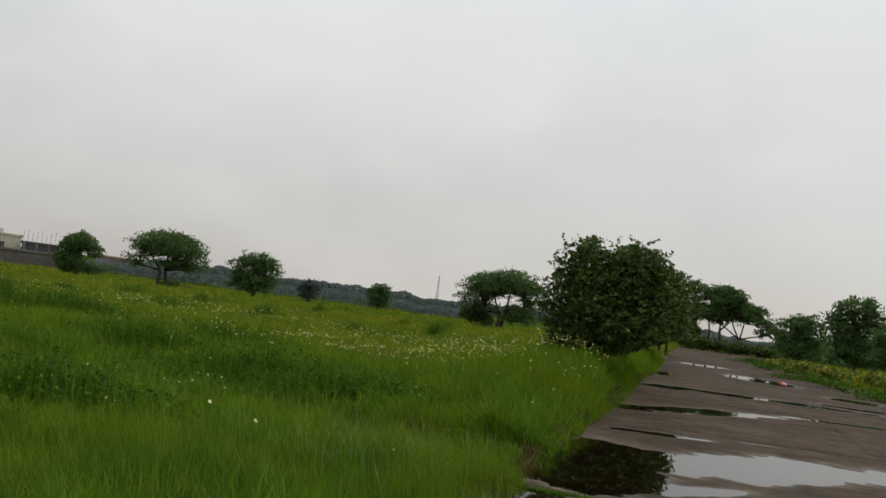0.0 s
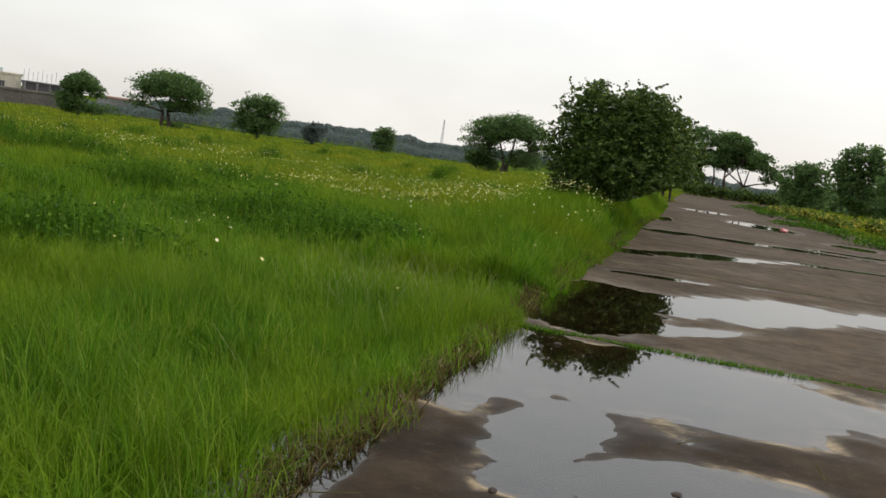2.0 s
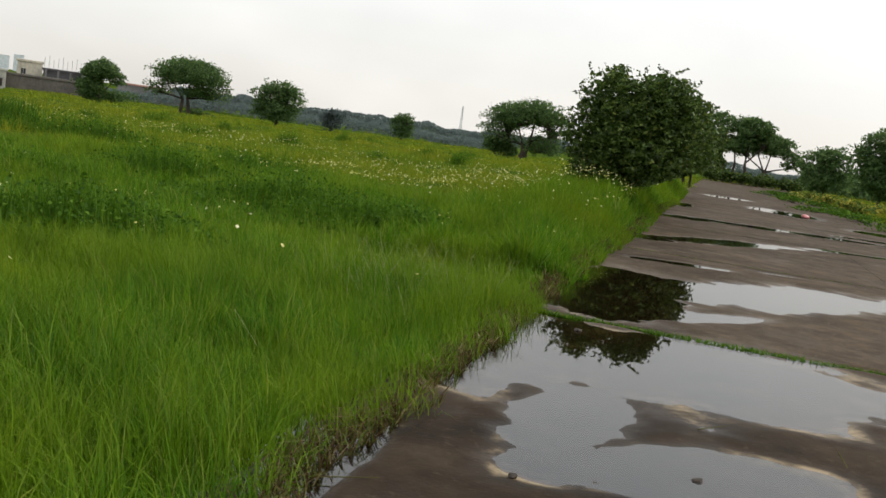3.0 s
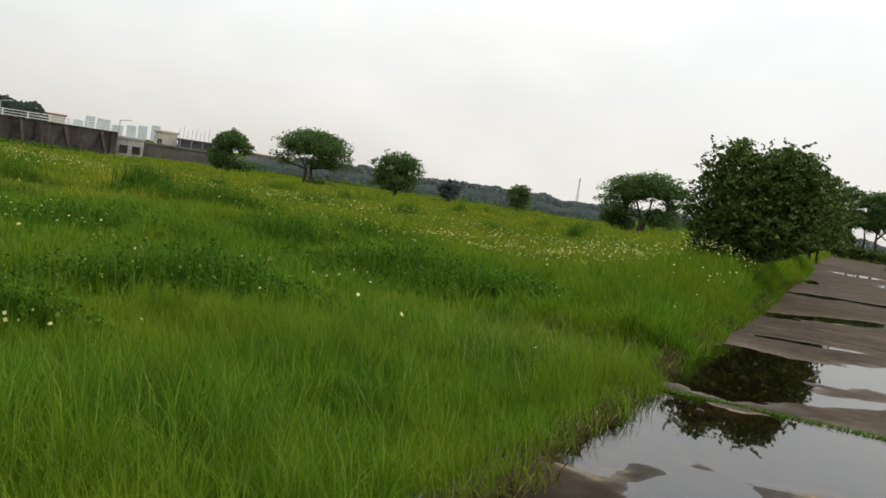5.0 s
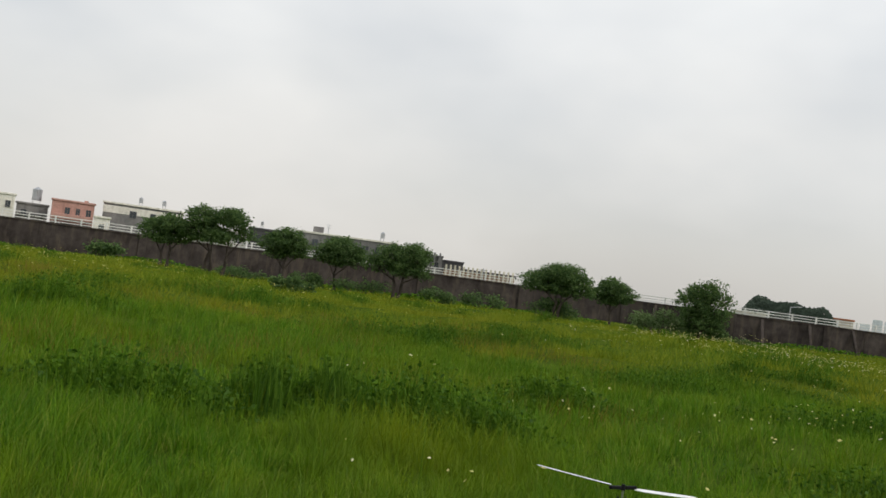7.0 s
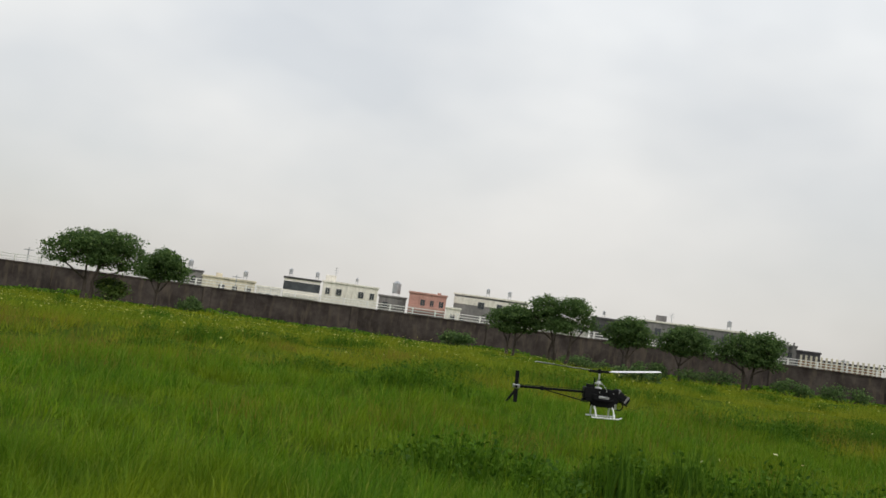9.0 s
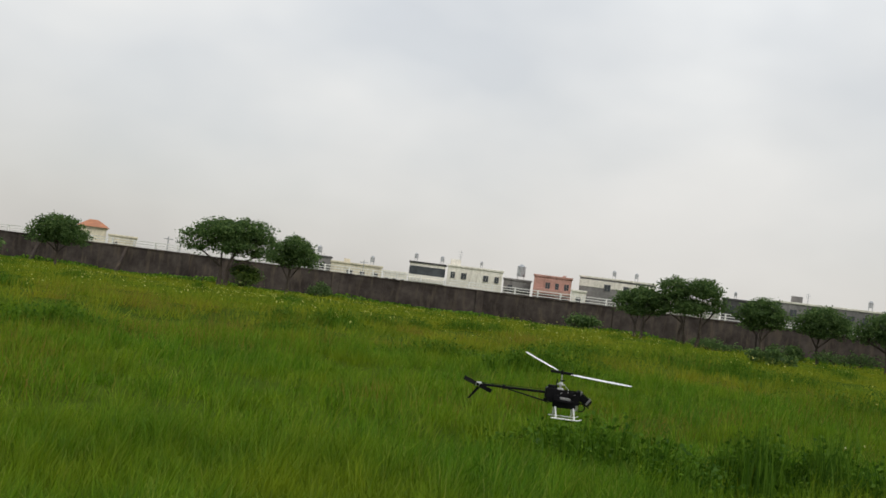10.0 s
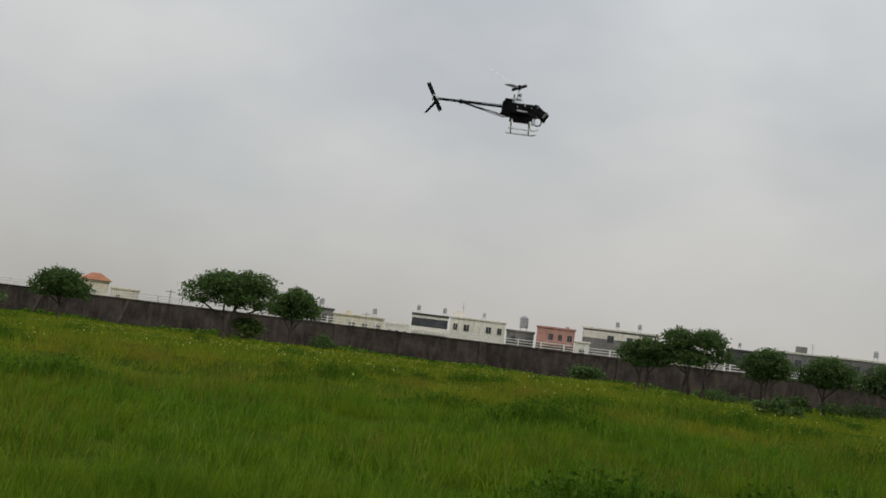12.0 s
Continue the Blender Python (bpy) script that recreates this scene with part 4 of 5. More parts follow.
def build_far_woods():
    rng = np.random.default_rng(61)
    def belt(name, a0, a1, d, h0, h1, n, leaf, label, mat=LEAF_HAZED, fade=0.0):
        az = rng.uniform(a0, a1, n)
        crest = h0 + (h1 - h0) * (0.5 + 0.5 * wavy(az * 3.1, az * 0 + d, 9, 0)) * (0.8 + 0.3 * wavy(az * 9, az * 0, 7, 2))
        crest = crest * (step(0, fade, az - a0) * step(0, fade, a1 - az) * 0.8 + 0.2 if fade else 1)
        r = d + rng.normal(0, 4, n)
        z = -0.6 + (crest + 0.6) * rng.uniform(0, 1, n) ** 0.6
        ob = leaf_mesh(name, np.stack([-np.sin(np.radians(az)) * r, np.cos(np.radians(az)) * r, z], 1), leaf, mat, rng)
        tagged(ob, label, "woods", kind="stuff")
    n = 9000
    az = rng.uniform(27, 110, n)
    wl_ = np.array(WALL_LINE)
    dist = np.interp(az, wl_[::-1, 0], wl_[::-1, 1]) - 1.0 - np.abs(rng.normal(0, 2.0, n))
    tall = 0.25 + 0.5 * np.clip(wavy(az * 2.3, az * 0, 11, 1) + 0.1, 0, 1)
    x, y = -np.sin(np.radians(az)) * dist, np.cos(np.radians(az)) * dist
    ob = leaf_mesh("wall_foot_weeds", np.stack([x, y, ground_z(x, y) + tall * rng.uniform(0.1, 1, n)], 1), 0.24, WEED, rng)
    tagged(ob, "dark green weeds along the foot of the wall", "weeds", kind="stuff")
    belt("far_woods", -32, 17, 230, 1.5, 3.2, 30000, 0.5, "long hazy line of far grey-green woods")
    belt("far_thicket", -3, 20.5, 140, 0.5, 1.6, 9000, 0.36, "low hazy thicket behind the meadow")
    belt("wall_woods", 29.9, 36.2, 150, 3.9, 5.8, 13000, 0.36, "dark wooded rise behind the flood wall", WOODS, 1.6)
    belt("roadside_woods", -30, -19, 130, 2.5, 5.0, 7000, 0.5, "dark woods beyond the road", LEAF)


# ---- flood wall, railing and buildings beyond ----
WALL_LINE = [(112, 132), (106, 122), (95, 108), (86.5, 105), (78, 104), (70, 105), (62, 107), (54, 110), (48, 112), (42, 112), (36, 110), (31, 112), (27.2, 116)]
WALL_TOP = 1.75


def build_wall():
    wall = empty("wall_north", Matrix())
    tagged(wall, "long dark stained concrete flood wall", "wall", kind="structure")
    fence = empty("railing", Matrix())
    tagged(fence, "white painted post-and-rail railing on the flood wall", "railing")
    post = one_box((0.16, 0.16, 0.74), (0, 0, 0.37), bevel=0.012)
    post_mesh = bpy.data.meshes.new("post")
    post.to_mesh(post_mesh)
    post.free()
    post_mesh.materials.append(WHITE_RAIL)
    panel_no = 0
    for (a0, d0), (a1, d1) in zip(WALL_LINE, WALL_LINE[1:]):
        p, q = polar(a0, d0), polar(a1, d1)
        length, heading = (q - p).length, math.degrees(math.atan2(q.y - p.y, q.x - p.x))
        count = max(1, round(length / 5.0))
        for k in range(count):
            c = p.lerp(q, (k + 0.5) / count)
            sloped = a1 < 40
            bm = bmesh.new()
            box(bm, (length / count - 0.004, 0.45, WALL_TOP + 1.0), (0, 0, (WALL_TOP - 1.0) / 2), bevel=0.02)
            box(bm, (length / count, 0.62, 0.16), (0, 0, WALL_TOP - 0.08), bevel=0.02)
            ob = part("panel", bm, WALL, wall)
            ob.matrix_basis = pose(c.x, c.y, 0, 0, 0, heading)
            if (panel_no % 2 == 0) or sloped:
                rib = bmesh.new()
                box(rib, (0.35, 0.5, WALL_TOP + 0.9), (length / count / 2, 0, (WALL_TOP - 1.1) / 2), (0, 0, 0), 0.02)
                if sloped or a1 > 94:
                    box(rib, (0.3, 0.4, 3.4), (0.6, -0.9, 0.2), (-32, 0, 0), 0.03)
                    box(rib, (0.3, 0.4, 3.4), (0.6, 0.9, 0.2), (32, 0, 0), 0.03)
                o2 = part("rib", rib, WALL, wall)
                o2.matrix_basis = pose(c.x, c.y, 0, 0, 0, heading)
            panel_no += 1
            for s in range(2):
                pc = p.lerp(q, (k + 0.25 + 0.5 * s) / count)
                ob = new("post", post_mesh)
                ob.parent, ob.matrix_basis = fence, pose(pc.x, pc.y, WALL_TOP, 0, 0, heading)
        pier = part("pier", one_box((0.8, 0.8, WALL_TOP + 1.02), (0, 0, (WALL_TOP - 1.02) / 2 + 0.01), bevel=0.03), WALL, wall)
        pier.matrix_basis = pose(q.x, q.y, 0, 0, 0, heading)
        for z in (0.12, 0.40, 0.68):
            m = (p + q) / 2
            ob = part("rail", one_box((length, 0.08, 0.085), (0, 0, 0), bevel=0.01), WHITE_RAIL, fence)
            ob.matrix_basis = pose(m.x, m.y, WALL_TOP + z, 0, 0, heading)


def building(label, az0, az1, d, el_top, mat, storeys=2, bays=4, depth=9.0, base=-1.7, windows=True, roof=None, extras=(), name="house", cornice=None):
    """A flat-roofed block between two bearings, facing the meadow."""
    p, q = polar(az0, d), polar(az1, d)
    width = (q - p).length
    heading = math.degrees(math.atan2(q.y - p.y, q.x - p.x))
    c = (p + q) / 2
    top = 1.5 + d * math.tan(radians(el_top)) - base
    thing = empty(name, pose(c.x, c.y, base, 0, 0, heading))
    tagged(thing, label, "building")
    # local axes: x to the observer's right, +y away
    part("wall", one_box((width, depth, top + 0.75), (0, depth / 2, (top - 1.25) / 2), bevel=0.03), mat, thing)
    part("roof", one_box((width + 0.3, depth + 0.3, 0.28), (0, depth / 2, top - 0.13), bevel=0.03), roof or cornice or mat, thing)
    if windows:
        floor_h = 2.9
        for s in range(storeys):
            for b in range(bays):
                x = width * ((b + 0.5) / bays - 0.5)
                zc = top - 1.55 - floor_h * s
                if (7 * b + 3 * s + bays) % 5 == 4:
                    continue
                ww, hh = min(0.95, width / bays * 0.5) * (0.8 + 0.2 * ((b + s) % 2)), 0.95
                win = part("window", one_box((ww + 0.10, 0.10, hh + 0.10), (x, -0.03, zc), bevel=0.01), mat, thing)
                part("pane", one_box((ww / 2 - 0.03, 0.06, hh), (x - ww / 4, -0.07, zc)), WINDOW, win)
                part("pane", one_box((ww / 2 - 0.03, 0.06, hh), (x + ww / 4, -0.07, zc)), WINDOW, win)
    for kind, f, size in extras:
        x = width * (f - 0.5)
        if kind == "tank":
            bm = bmesh.new()
            rod(bm, (x, 3, top + 0.5), (x, 3, top + 0.5 + size), size * 0.42, size * 0.42, 12)
            rod(bm, (x, 3, top + 0.5 + size), (x, 3, top + 0.55 + size * 1.2), size * 0.42, size * 0.1, 12)
            for sx in (-0.3, 0.3):
                for sy in (-0.3, 0.3):
                    rod(bm, (x + sx * size, 3 + sy * size, top - 0.1), (x + sx * size, 3 + sy * size, top + 0.55), 0.04)
            part("water_tank", bm, STEEL, thing)
        elif kind == "mast":
            bm = one_rod((x, 3, top - 0.1), (x, 3, top + size), 0.05, 0.03)
            for k in range(3):
                rod(bm, (x - 0.35, 3, top + size * (0.6 + 0.15 * k)), (x + 0.35, 3, top + size * (0.6 + 0.15 * k)), 0.025)
            part("aerial", bm, STEEL, thing)
        elif kind == "band":
            part("upper_band", one_box((width + 0.06, depth + 0.1, size), (0, depth / 2, top * f), bevel=0.02), cornice or WINDOW, thing)
        elif kind == "balcony":
            part("balcony", one_box((width * 0.98, 1.0, size), (0, -0.45, top * f), bevel=0.03), mat, thing)
        elif kind == "awning":
            part("awning", one_box((width * 0.96, 1.1, 0.10), (0, -0.5, top * f), (-6, 0, 0), 0.02), DARK_SHEET, thing)
        elif kind == "hutch":
            part("stair_head", one_box((size * 1.6, size * 1.4, size), (x, 3.5, top + size / 2 - 0.02), bevel=0.03), mat, thing)
        elif kind == "columns":
            for k in range(int(size)):
                xx = width * ((k + 0.5) / size - 0.5)
                part("column", one_box((0.28, 0.3, top + 0.4), (xx, -0.4, (top + 0.4) / 2), bevel=0.02), cornice or mat, thing)
    return thing


def build_town():
    D = 150
    h = building("cream house with a hipped orange tile roof", 101.0, 99.55, D, 0.95, CREAM, 2, 2, 6)
    bm = bmesh.new()
    z = 1.5 + D * math.tan(radians(0.95)) + 1.7
    v = [bm.verts.new(c) for c in ((-2.3, -0.4, z), (2.3, -0.4, z), (2.3, 6.4, z), (-2.3, 6.4, z), (-0.6, 3, z + 1.1), (0.6, 3, z + 1.1))]
    for f in ((0, 1, 5, 4), (1, 2, 5), (2, 3, 4, 5), (3, 0, 4), (3, 2, 1, 0)):
        bm.faces.new([v[i] for i in f])
    part("tile_roof", bm, ORANGE_TILE, h)
    building("low cream annex beside the orange-roofed house", 99.4, 97.9, D, 0.68, CREAM, 1, 2, 6)
    building("dark sheet-roofed shed behind the wall", 89.8, 86.9, D + 8, 1.0, GREY, 2, 3, roof=DARK_SHEET, extras=(("tank", 0.75, 0.9),))
    building("low pale yellow workshop", 86.9, 83.9, D, 0.80, CREAM, 2, 4, extras=(("hutch", 0.3, 0.6), ("tank", 0.8, 0.8)))
    building("low white outbuildings behind the railing", 83.8, 82.4, D, 0.62, WHITEWASH, 1, 3)
    building("white house with a dark glazed top floor", 82.3, 80.2, D, 1.36, WHITEWASH, 2, 2, windows=False, roof=DARK_SHEET, extras=(("band", 0.80, 1.3), ("balcony", 0.60, 0.5), ("awning", 0.40, 1),("tank", 0.15, 0.7), ("tank", 0.9, 0.7)))
    building("white rendered three-bay house with small windows", 80.05, 76.8, D, 1.42, WHITEWASH, 3, 5, extras=(("hutch", 0.12, 1.0), ("mast", 0.2, 2.4), ("tank", 0.6, 0.5)))
    building("grey house with a round water tank", 76.7, 75.1, D + 3, 1.05, GREY, 2, 2, extras=(("tank", 0.6, 1.6), ("awning", 0.7, 1)))
    building("pink tiled house behind the railing", 74.95, 72.75, D, 1.48, PINK, 3, 4, extras=(("balcony", 0.66, 0.75), ("awning", 0.52, 1),("hutch", 0.8, 0.35),))
    building("small white gatehouse behind the railing", 72.7, 71.85, D - 8, 0.85, WHITEWASH, 1, 1, 4)
    building("grey two-storey house with a white top floor", 72.3, 68.0, D + 4, 1.74, GREY, 3, 4, cornice=WHITEWASH, roof=WHITEWASH, extras=(("band", 0.86, 1.1),("tank", 0.45, 0.7), ("tank", 0.75, 0.7)))
    building("long white building behind trees", 68.0, 64.3, D + 5, 1.1, WHITEWASH, 2, 4)
    building("dark grey sheet-clad building behind trees", 64.2, 62.0, D, 1.42, DARK_SHEET, 2, 2, extras=(("tank", 0.3, 0.5),))
    building("long grey terrace with a pale roof edge behind trees", 61.5, 55.6, D, 1.62, GREY, 3, 8, roof=WHITEWASH, extras=(("hutch", 0.2, 1.0), ("mast", 0.3, 1.6), ("tank", 0.85, 0.8)))
    building("unfinished grey building with bare roof columns", 54.8, 52.85, D, 1.22, GREY, 2, 3, extras=(("columns", 0.5, 6),), cornice=GREY)
    building("low rusty brown shed with a row of pale columns", 52.7, 48.5, D, 0.62, RUST, 1, 1, windows=False, extras=(("columns", 0.5, 16),), cornice=CREAM, roof=DARK_SHEET)
    building("dark flat-roofed shed behind a row of columns", 53.0, 51.6, D + 6, 1.02, DARK_SHEET, 1, 2)
    building("white low house beside trees", 44.4, 42.9, D, 0.55, WHITEWASH, 1, 3)
    building("small white vehicle shelter behind the wall", 36.0, 34.2, 140, 0.38, WHITEWASH, 1, 3, 5)
    building("small house with a red roof behind the wall", 30.8, 29.7, 150, 0.62, CREAM, 2, 2, 6, roof=ORANGE_TILE)
    for k, (a0, a1, el) in enumerate(((42.6, 42.15, 0.78), (42.1, 41.7, 0.70), (29.3, 28.8, 0.62), (28.7, 28.2, 0.90), (28.1, 27.4, 0.84), (27.3, 26.7, 0.62), (26.5, 26.0, 0.72), (25.9, 25.4, 0.80), (25.2, 24.7, 0.92), (24.6, 24.2, 0.66), (-1.6, -2.0, 0.35), (-0.9, -1.3, 0.28))):
        building("pale high-rise block far off in the haze", a0, a1, 1600, el - 0.12, HAZE_BLUE, 7, 3, 16, base=0, name="tower_block", windows=False)
    # river gate: pale abutment, control hut and a frame under construction
    gate = building("pale stained concrete abutment of a sluice", 28.3, 25.5, 118, -0.05, PALE_WALL, 1, 5, 4, base=-0.8, windows=False)
    for k in range(4):
        part("bay", one_box((0.9, 0.2, 0.9), (-2.1 + 1.4 * k, -0.05, 0.75)), RUST if k == 1 else WALL, gate)
    building("lower concrete sill of a sluice", 25.5, 21.0, 122, -0.18, SILL, 1, 5, 4, base=-0.8, windows=False)
    building("small pale control hut with a flat roof", 25.0, 23.75, 128, 0.60, CREAM, 1, 2, 3, base=-0.8)
    frame_thing = building("dark steel frame under construction with upright rods", 23.7, 21.6, 124, 0.30, DARK_SHEET, 1, 3, 5, base=-0.7, windows=False)
    for k in range(9):
        part("upright_rod", one_rod((-2.2 + 0.5 * k, 0.3, 1.0), (-2.2 + 0.5 * k, 0.3, 4.1 + 0.25 * math.sin(k * 2.1)), 0.035, 0.03, 6), STEEL, frame_thing)
    for k in range(4):
        part("post", one_box((0.22, 0.22, 2.7), (-2.0 + 1.35 * k, -0.2, 1.35)), GREY, frame_thing)
    building("low grey house with a dull red roof", 19.9, 17.6, 150, 0.10, GREY, 1, 3, 6, roof=PINK, windows=False)
    low = building("long low brown boundary wall", 17.6, 14.2, 150, -0.12, SILL, 1, 3, 1.0, base=-0.8, windows=False)
    # masts and lamp posts
    mast = empty("radio_mast", pose(*polar(0.4, 230, 0)))
    tagged(mast, "thin far lattice radio mast", "mast")
    bm = bmesh.new()
    for sx, sy in ((-0.35, -0.2), (0.35, -0.2), (0, 0.4)):
        rod(bm, (sx, sy, 0), (sx * 0.3, sy * 0.3, 7.4), 0.06, 0.05, 6)
    part("leg", bm, STEEL, mast)
    bm = bmesh.new()
    for k in range(9):
        s = 1 - 0.075 * k
        rod(bm, (-0.35 * s, -0.2 * s, 0.8 * k), (0.35 * s, -0.2 * s, 0.8 * k + 0.7), 0.03, 0.03, 5)
        rod(bm, (0.35 * s, -0.2 * s, 0.8 * k), (0, 0.4 * s, 0.8 * k + 0.7), 0.03, 0.03, 5)
    part("lattice", bm, STEEL, mast)
    for az, d, h, lamp in ((96.2, 128, 3.6, False), (95.5, 126, 3.9, True), (106.4, 128, 3.8, True), (50.4, 130, 3.4, False), (33.0, 125, 3.4, True), (26.9, 122, 3.2, True), (85.0, 140, 4.0, False)):
        p = polar(az, d)
        post = empty("lamp_post" if lamp else "utility_pole", pose(p.x, p.y, 0, 0, 0, az))
        tagged(post, "grey street lamp behind the flood wall" if lamp else "grey utility pole behind the flood wall", "lamp post" if lamp else "pole")
        part("pole", one_rod((0, 0, -0.5), (0, 0, h), 0.10, 0.06), STEEL, post)
        if lamp:
            part("lamp_arm", one_rod((0, 0, h), (0.9, 0, h + 0.15), 0.05, 0.04), STEEL, post)
            part("lamp_head", one_box((0.5, 0.2, 0.12), (1.05, 0, h + 0.15), bevel=0.03), STEEL, post)
        else:
            part("cross_arm", one_box((1.2, 0.1, 0.1), (0, 0, h - 0.3)), STEEL, post)


def build_litter():
    x, y = polar(-19.6, 39.5).xy
    rng = np.random.default_rng(77)
    bm = bmesh.new()
    bmesh.ops.create_icosphere(bm, subdivisions=3, radius=0.13)
    for v in bm.verts:
        v.co *= 1 + 0.35 * noise.noise(v.co * 6)
        v.co.z = max(0.0, v.co.z * 0.7 + 0.08)
        v.co.x *= 1.2
    bag = part("plastic_bag", bm, RED_FILM)
    bag.matrix_basis = pose(x, y, -0.012)
    tagged(bag, "crumpled red and white plastic bag on the wet road", "bag")
    for k, (u, v, s) in enumerate(((1.55, 5.05, 0.030), (0.75, 4.5, 0.022), (0.5, 8.3, 0.03), (1.1, 4.7, 0.015))):
        bm = bmesh.new()
        bmesh.ops.create_icosphere(bm, subdivisions=2, radius=s)
        for vert in bm.verts:
            vert.co *= 1 + 0.3 * noise.noise(vert.co * 60 + Vector((k, 0, 0)))
            vert.co.z *= 0.6
        st = part("pebble", bm, BARK)
        st.matrix_basis = pose(*road_xy(u, v), float(road_height(np.array(u), np.array(v))) + 0.35 * s)
        tagged(st, "small dark pebble in the shallow water", "pebble")
    for k, (u, v, n, a) in enumerate(((0.05, 3.95, 0.5, 15), (-0.1, 4.3, 0.4, -20), (2.3, 5.9, 0.25, 80), (1.6, 6.0, 0.2, 30))):
        p = road_xy(u, v)
        tw = part("twig", one_rod((-n / 2, 0, 0), (n / 2, 0, 0.012), 0.004, 0.002, 6), STRAW)
        tw.matrix_basis = pose(*p, 0.004, 0, 0, a)
        tagged(tw, "thin straw-coloured twig at the puddle's edge", "twig")


# ---- model helicopter; nose along +x, origin at the middle of its frame ----
def build_helicopter():
    heli = empty("model_helicopter", Matrix())
    tagged(heli, "black radio-controlled model helicopter with white skids and rotor blades", "helicopter")
    bm = bmesh.new()
    for s in (-1, 1):
        box(bm, (0.165, 0.003, 0.062), (-0.005, s * 0.022, 0.004), bevel=0.001)
        box(bm, (0.11, 0.003, 0.030), (0.005, s * 0.022, -0.038), bevel=0.001)
    box(bm, (0.15, 0.044, 0.012), (0.0, 0, -0.026), bevel=0.002)
    box(bm, (0.05, 0.05, 0.055), (-0.070, 0, 0.012), bevel=0.004)
    box(bm, (0.07, 0.048, 0.040), (0.030, 0, 0.005), bevel=0.004)
    part("frame", bm, BLACK, heli)
    bm = one_box((0.088, 0.038, 0.034), (0.096, 0, 0.006), (0, 34, 0), 0.005)
    part("battery_pack", bm, BLACK_PLASTIC, heli, "black battery pack slung on the nose")
    part("battery_tray", one_box((0.09, 0.05, 0.006), (0.088, 0, -0.012), (0, 34, 0), 0.002), BLACK, heli)
    bm = one_rod((0.060, 0, -0.058), (0.060, 0, -0.014), 0.017, 0.017, 16)
    part("motor", bm, BRIGHT_METAL, heli, "silver electric motor")
    bm = bmesh.new()
    ring = 18
    for k in range(ring):
        a, b = 2 * math.pi * k / ring, 2 * math.pi * (k + 1) / ring
        rod(bm, (0.088 + 0.020 * math.cos(a), 0, -0.042 + 0.020 * math.sin(a)), (0.088 + 0.020 * math.cos(b), 0, -0.042 + 0.020 * math.sin(b)), 0.0035, 0.0035, 5)
    part("nose_hoop", bm, BLACK_PLASTIC, heli)
    part("main_gear", one_rod((0, 0, -0.021), (0, 0, -0.013), 0.058, 0.058, 28), BLACK_PLASTIC, heli)
    for s in (-1, 1):
        part("side_plate", one_box((0.054, 0.004, 0.012), (0.004, s * 0.027, -0.006), (0, 4, 0), 0.002), BRIGHT_METAL, heli, "bright aluminium side plate")
        part("servo", one_box((0.024, 0.013, 0.026), (0.034, s * 0.028, 0.020), bevel=0.002), BLACK_PLASTIC, heli)
        part("servo", one_box((0.024, 0.013, 0.026), (-0.040, s * 0.028, -0.004), bevel=0.002), BLACK_PLASTIC, heli)
    part("antenna_tube", one_rod((-0.040, 0.015, 0.03), (-0.040, 0.015, 0.085), 0.0035), BLACK_PLASTIC, heli)
    part("mast", one_rod((-0.022, 0, 0.02), (-0.022, 0, 0.118), 0.004, 0.004, 10), BRIGHT_METAL, heli)
    bm = one_rod((-0.022, 0, 0.056), (-0.022, 0, 0.062), 0.020, 0.020, 16)
    rod(bm, (-0.022, 0, 0.062), (-0.022, 0, 0.072), 0.010, 0.008, 12)
    part("swashplate", bm, BRIGHT_METAL, heli)
    for k in range(3):
        a = 2 * math.pi * k / 3
        part("push_rod", one_rod((0.030 * math.cos(a), 0.026 * math.sin(a), 0.022), (-0.022 + 0.018 * math.cos(a), 0.018 * math.sin(a), 0.060), 0.0014, 0.0014, 6), BRIGHT_METAL, heli)
    for k in range(4):
        part("spacer", one_rod((-0.055 + 0.035 * k, -0.024, 0.026 - 0.008 * (k % 2)), (-0.055 + 0.035 * k, 0.024, 0.026 - 0.008 * (k % 2)), 0.003, 0.003, 8), BRIGHT_METAL, heli)
    part("receiver", one_box((0.038, 0.020, 0.014), (-0.066, -0.010, 0.047), bevel=0.002), BLACK_PLASTIC, heli)
    part("gyro", one_box((0.022, 0.022, 0.011), (-0.088, 0, -0.022), bevel=0.002), BLACK_PLASTIC, heli)
    part("pinion", one_rod((0.046, 0, -0.014), (0.046, 0, -0.002), 0.008, 0.008, 12), BRIGHT_METAL, heli)
    part("bearing_block", one_box((0.030, 0.040, 0.010), (-0.022, 0, 0.036), bevel=0.002), BRIGHT_METAL, heli)
    for s in (-1, 1):
        part("mixing_arm", one_box((0.022, 0.004, 0.006), (-0.016, s * 0.014, 0.080), (0, 18 * s, 0), 0.001), BLACK_PLASTIC, heli)
        part("battery_strap", one_box((0.010, 0.046, 0.040), (0.096 + 0.022 * s, 0, 0.006 - 0.015 * s), (0, 34, 0), 0.002), GREY, heli)
    # tail
    part("tail_boom", one_rod((-0.08, 0, 0.013), (-0.425, 0, 0.010), 0.0062, 0.0062, 12), BLACK, heli)
    for s in (-1, 1):
        part("boom_strut", one_rod((-0.075, s * 0.020, -0.034), (-0.300, s * 0.004, 0.008), 0.0026, 0.0026, 6), BLACK, heli)
    part("tail_push_rod", one_rod((-0.07, 0.012, 0.026), (-0.41, 0.010, 0.018), 0.0012, 0.0012, 6), BLACK, heli)
    part("boom_clamp", one_box((0.014, 0.020, 0.020), (-0.300, 0, 0.011), bevel=0.002), BLACK_PLASTIC, heli)
